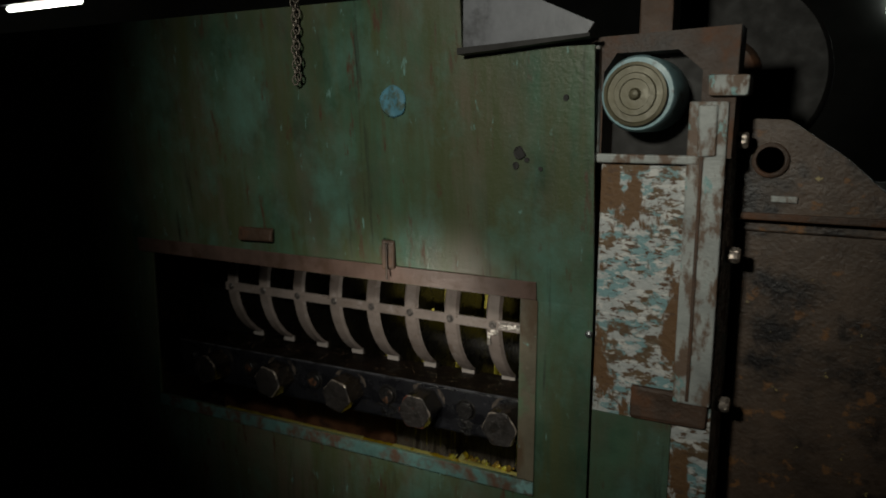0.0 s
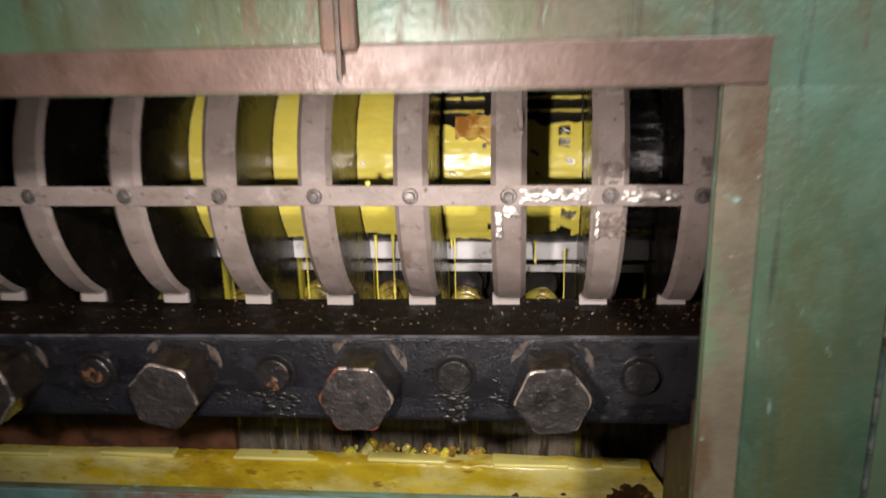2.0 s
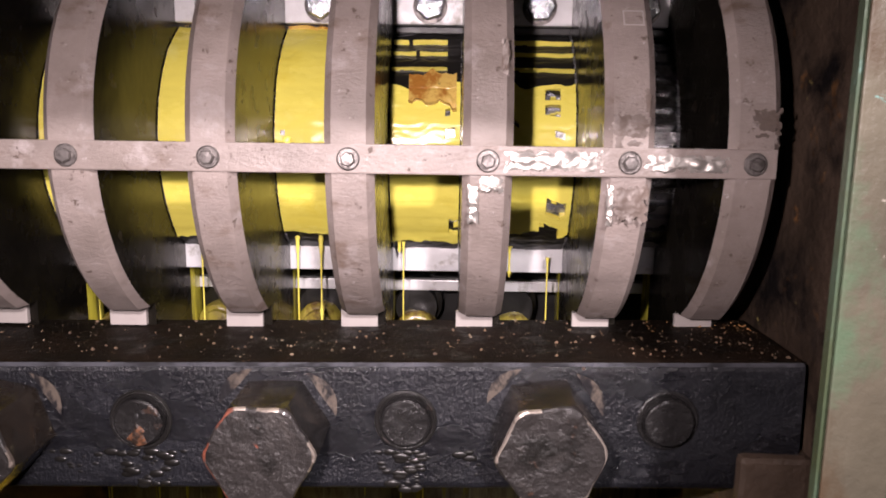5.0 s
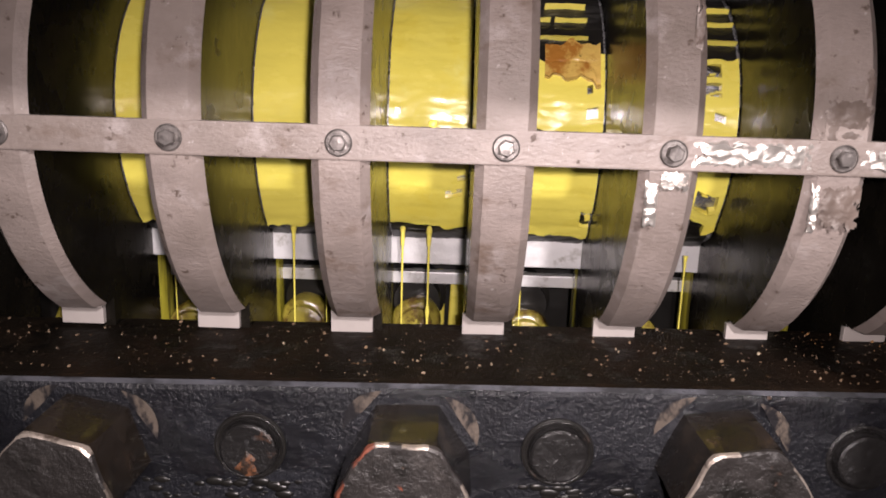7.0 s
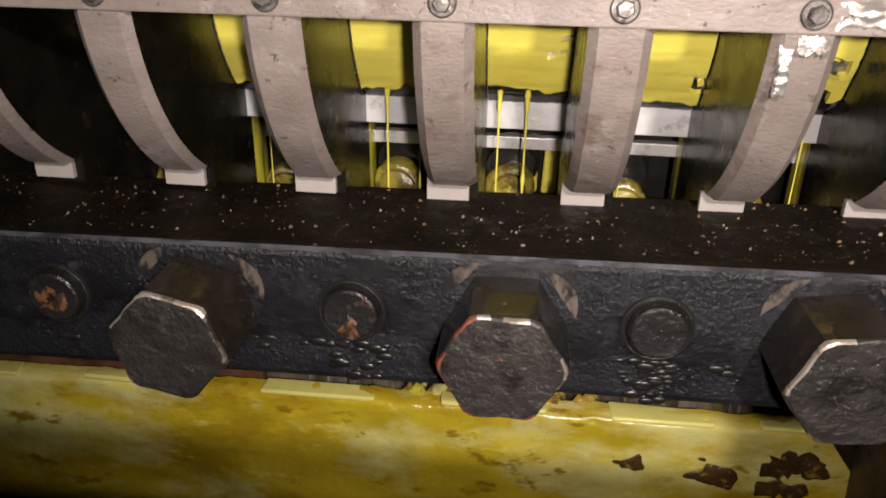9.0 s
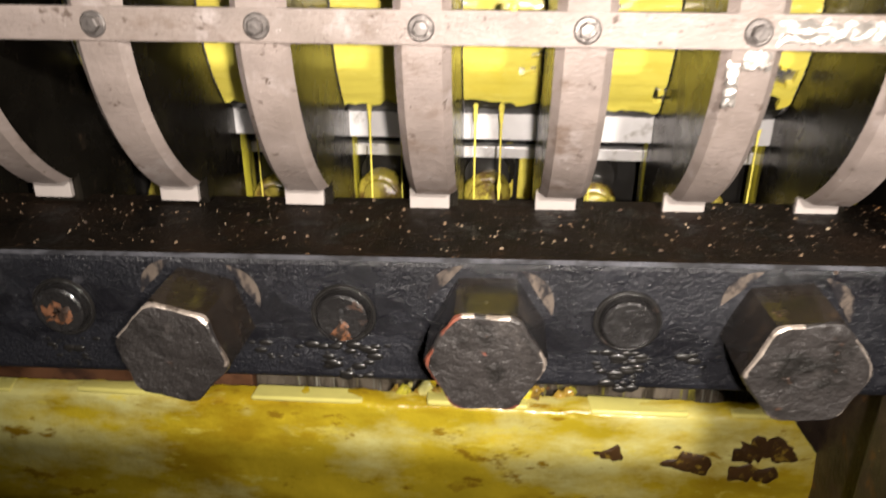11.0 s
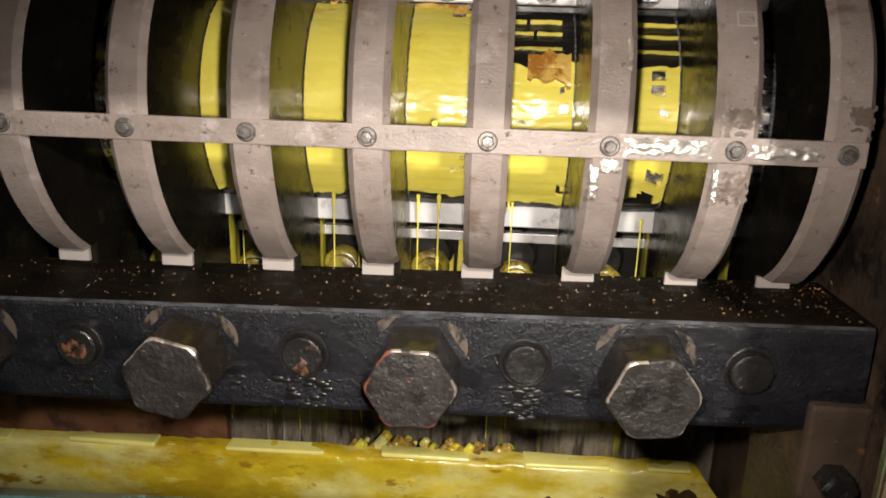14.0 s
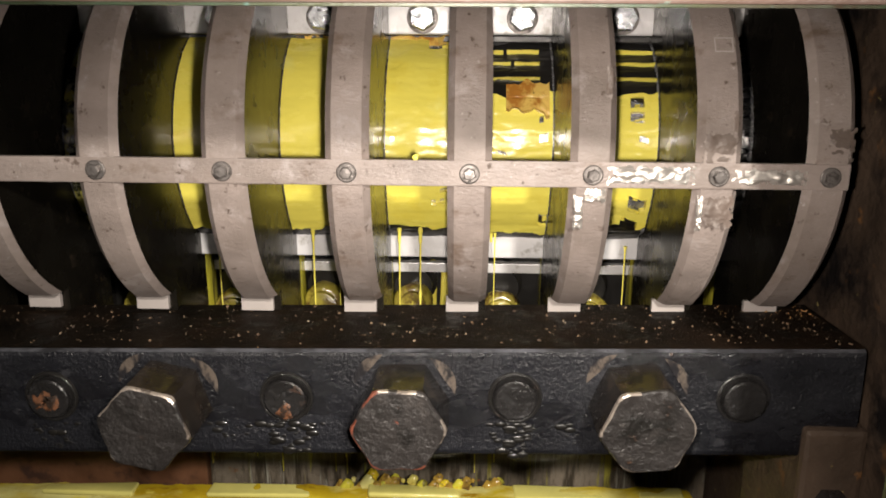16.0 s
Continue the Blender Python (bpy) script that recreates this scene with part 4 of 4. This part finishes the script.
beam.rotation_euler = (0, -TILT, 0)


def crumbs(seed, count, x0, x1, y0, y1, z, lo, hi):
    rng = random.Random(seed)
    bm = bmesh.new()
    for _ in range(count):
        r = lo + (hi - lo) * rng.random() ** 8
        x = x1 - (x1 - x0) * rng.random() ** 1.3
        vs = bmesh.ops.create_icosphere(bm, subdivisions=1, radius=r)["verts"]
        m = Matrix.Translation((x, y0 + (y1 - y0) * rng.random(), z + TILT * (x - TILT_X) + r * 0.3)) @ Euler((rng.random() * 6, rng.random() * 6, rng.random() * 6)).to_matrix().to_4x4() @ Matrix.Diagonal((1.3, 0.9, 0.55, 1))
        bmesh.ops.transform(bm, matrix=m, verts=vs)
    return bm
tagged(place("crumbs", mesh_of("crumbs", crumbs(4, 1700, -0.7, 0.33, -0.002, 0.104, 0.8515, 0.00025, 0.0016), crumb_mat)), "brown and tan crumbs scattered on the beam", "crumbs", kind="stuff")

tagged(place("rust_crumbs", mesh_of("rust_crumbs", crumbs(9, 46, 0.24, 0.33, 0.06, 0.104, 0.8515, 0.0005, 0.0026), orange_crumb)), "orange rust crumbs in the corner of the beam", "crumbs", kind="stuff")

# ---- paste trough and the apron behind it ----
apron = thing("apron_plate", (-0.15, 0.335, 0.4), "wet dark apron plate behind the paste trough", "apron")
part("sheet", box(-0.358, 0.34, 0.336, 0.344, 0.40, 0.80), wet_apron, apron, "dark sheet streaked with paste")
part("sheet", rough_up(box(-1.02, -0.3595, 0.326, 0.344, 0.40, 0.80, 0.003), 0.0008, 30), rust_apron, apron, "rust brown sheet")
rng = random.Random(12)
for k in range(34):
    x = -0.36 + 0.42 * rng.random()
    part("drip", strand_mesh(0.13 + 0.09 * rng.random(), 0.0007 + 0.0012 * rng.random() ** 3, 0.0008, rng.random() < 0.3), paste_thin if k % 3 else paste, apron, "", (x, 0.318 + 0.012 * rng.random(), 0.745), smooth=60)
trough = thing("paste_trough", (-0.3, 0.3, 0.3), "long steel trough thickly coated with yellow paste", "trough")


def trough_face():
    """The near wall of the trough: upright, coated unevenly, rounded over at the rim and at its end."""
    bm = bmesh.new()
    nu, nv = 190, 40
    g = []
    for i in range(nu + 1):
        row = []
        for j in range(nv + 1):
            u, v = i / nu, j / nv
            x = -0.98 + 1.29 * u
            rim = 0.524 + 0.016 * x + 0.003 * noise.noise(Vector((x * 26, 0.0, 4))) + 0.002 * noise.noise(Vector((x * 70, 0, 9)))
            d = 0.30 * max(0.0, (v - 0.12) / 0.88)
            a = min(1.0, v / 0.12) * math.pi / 2
            y = 0.302 - 0.024 * math.sin(a)
            z = rim - 0.010 * (1 - math.cos(a)) - d
            y -= (0.0035 * noise.noise(Vector((x * 9, z * 15, 2))) + 0.0022 * noise.noise(Vector((x * 22, z * 40, 6))) + 0.0008 * noise.noise(Vector((x * 80, z * 120, 1)))) * min(1, v * 5)
            e = max(0.0, (x - 0.27) / 0.04)
            y += 0.006 * e * e
            z -= 0.009 * e ** 4 * (1 - min(1, v * 3))
            x += max(0.0, x + 0.1) / 0.41 * max(0.0, 0.52 - z) * 0.75
            row.append(bm.verts.new((x, y, z)))
        g.append(row)
    for i in range(nu):
        for j in range(nv):
            bm.faces.new((g[i][j], g[i + 1][j], g[i + 1][j + 1], g[i][j + 1]))
    bmesh.ops.recalc_face_normals(bm, faces=bm.faces[:])
    if sum(f.normal.y for f in bm.faces) > 0:
        bmesh.ops.reverse_faces(bm, faces=bm.faces[:])
    return bm


part("paste_layer", trough_face(), paste_tray, trough, "uneven glossy yellow paste layer", smooth=60)
part("wall", box(-0.97, 0.30, 0.303, 0.315, 0.312, 0.505, 0.002), dark_cheek, trough)
# light patches along the rim, added as pale pads
for x0, x1 in ((-0.763, -0.660), (-0.573, -0.447), (-0.345, -0.205), (-0.126, -0.006), (0.070, 0.188), (0.235, 0.296)):
    rz = 0.016 * (x0 + x1) / 2
    part("paste_pad", rough_up(box(x0, x1, 0.2775, 0.304, 0.5175 + rz, 0.5248 + rz, 0.0034, 3), 0.0050, 32), paste_glare, trough, "pale light patch on the rim, built as a pad", smooth=60)
rng = random.Random(5)
for k in range(56):
    x, r = -0.17 + 0.22 * rng.random(), 0.0030 + 0.0065 * rng.random() ** 2
    bm = bmesh.new()
    bmesh.ops.create_icosphere(bm, subdivisions=2, radius=r)
    bmesh.ops.scale(bm, vec=(1.1, 0.8, 1.35), verts=bm.verts[:])
    part("paste_lump", rough_up(bm, r * 0.75, 95), (paste_amber, paste_tray, paste_amber, paste_thin)[k % 4], trough, "", (x, 0.300 + 0.016 * rng.random(), 0.514 + 0.015 * rng.random() ** 1.5), smooth=60)
for x, z, r in ((0.102, 0.463, 0.011), (0.084, 0.464, 0.004), (0.180, 0.477, 0.003), (0.185, 0.453, 0.014), (0.207, 0.451, 0.012), (0.279, 0.480, 0.019), (0.262, 0.472, 0.013), (0.300, 0.474, 0.013), (0.262, 0.445, 0.014), (0.285, 0.441, 0.013)):
    bm = turned([(r, 0.0), (r * 0.96, -0.0008), (r * 0.6, -0.0012), (r * 0.2, -0.0010)], "y", 40)
    bmesh.ops.scale(bm, vec=(1.45, 1, 0.9), verts=bm.verts[:])
    ragged(bm, r * 0.75, 85, x)
    part("dried_spot", bm, dried, trough, "dried brown spot", (x, 0.2757, z), smooth=60)

# ---- hall things far behind ----
girder = thing("red_girder", (1.8, 6.0, 0.0), "red painted steel girder far in the hall", "girder")
part("web", box(1.0, 4.5, 6.0, 6.1, 2.04, 2.30, 0.006), girder_red, girder)
part("top_flange", box(1.0, 4.5, 5.95, 6.15, 2.302, 2.33, 0.004), girder_red, girder)
for x in (1.15, 2.9, 4.3):
    part("leg", box(x, x + 0.12, 6.0, 6.12, 0.0, 1.875, 0.004), girder_blue, girder)
part("flange", box(1.0, 4.5, 5.95, 6.15, 1.93, 2.035, 0.004), girder_blue, girder, "blue lower flange")
part("flange", box(1.0, 4.5, 5.9, 6.1, 1.88, 1.915, 0.003), scraper_steel, girder, "pale lower edge")
structure("window_1", box(0.9, 4.5, 11.9, 11.98, 3.05, 4.3), window_glow, "bright hall window", "window")
lampf = thing("tube_lamp", (-8.9, 5.0, 2.88), "lit fluorescent tube lamp far in the hall", "lamp")
part("tube", turned([(0.04, -0.75), (0.04, 0.75)], "x", 16, (-8.9, 5.0, 2.93)), tube_glow, lampf)
part("housing", box(-9.9, -7.9, 4.95, 5.05, 2.98, 3.07, 0.005), sheet_grey, lampf)
for x in (-9.7, -8.1):
    part("hanger", box(x, x + 0.02, 4.99, 5.01, 3.07, 6.0), sheet_grey, lampf)
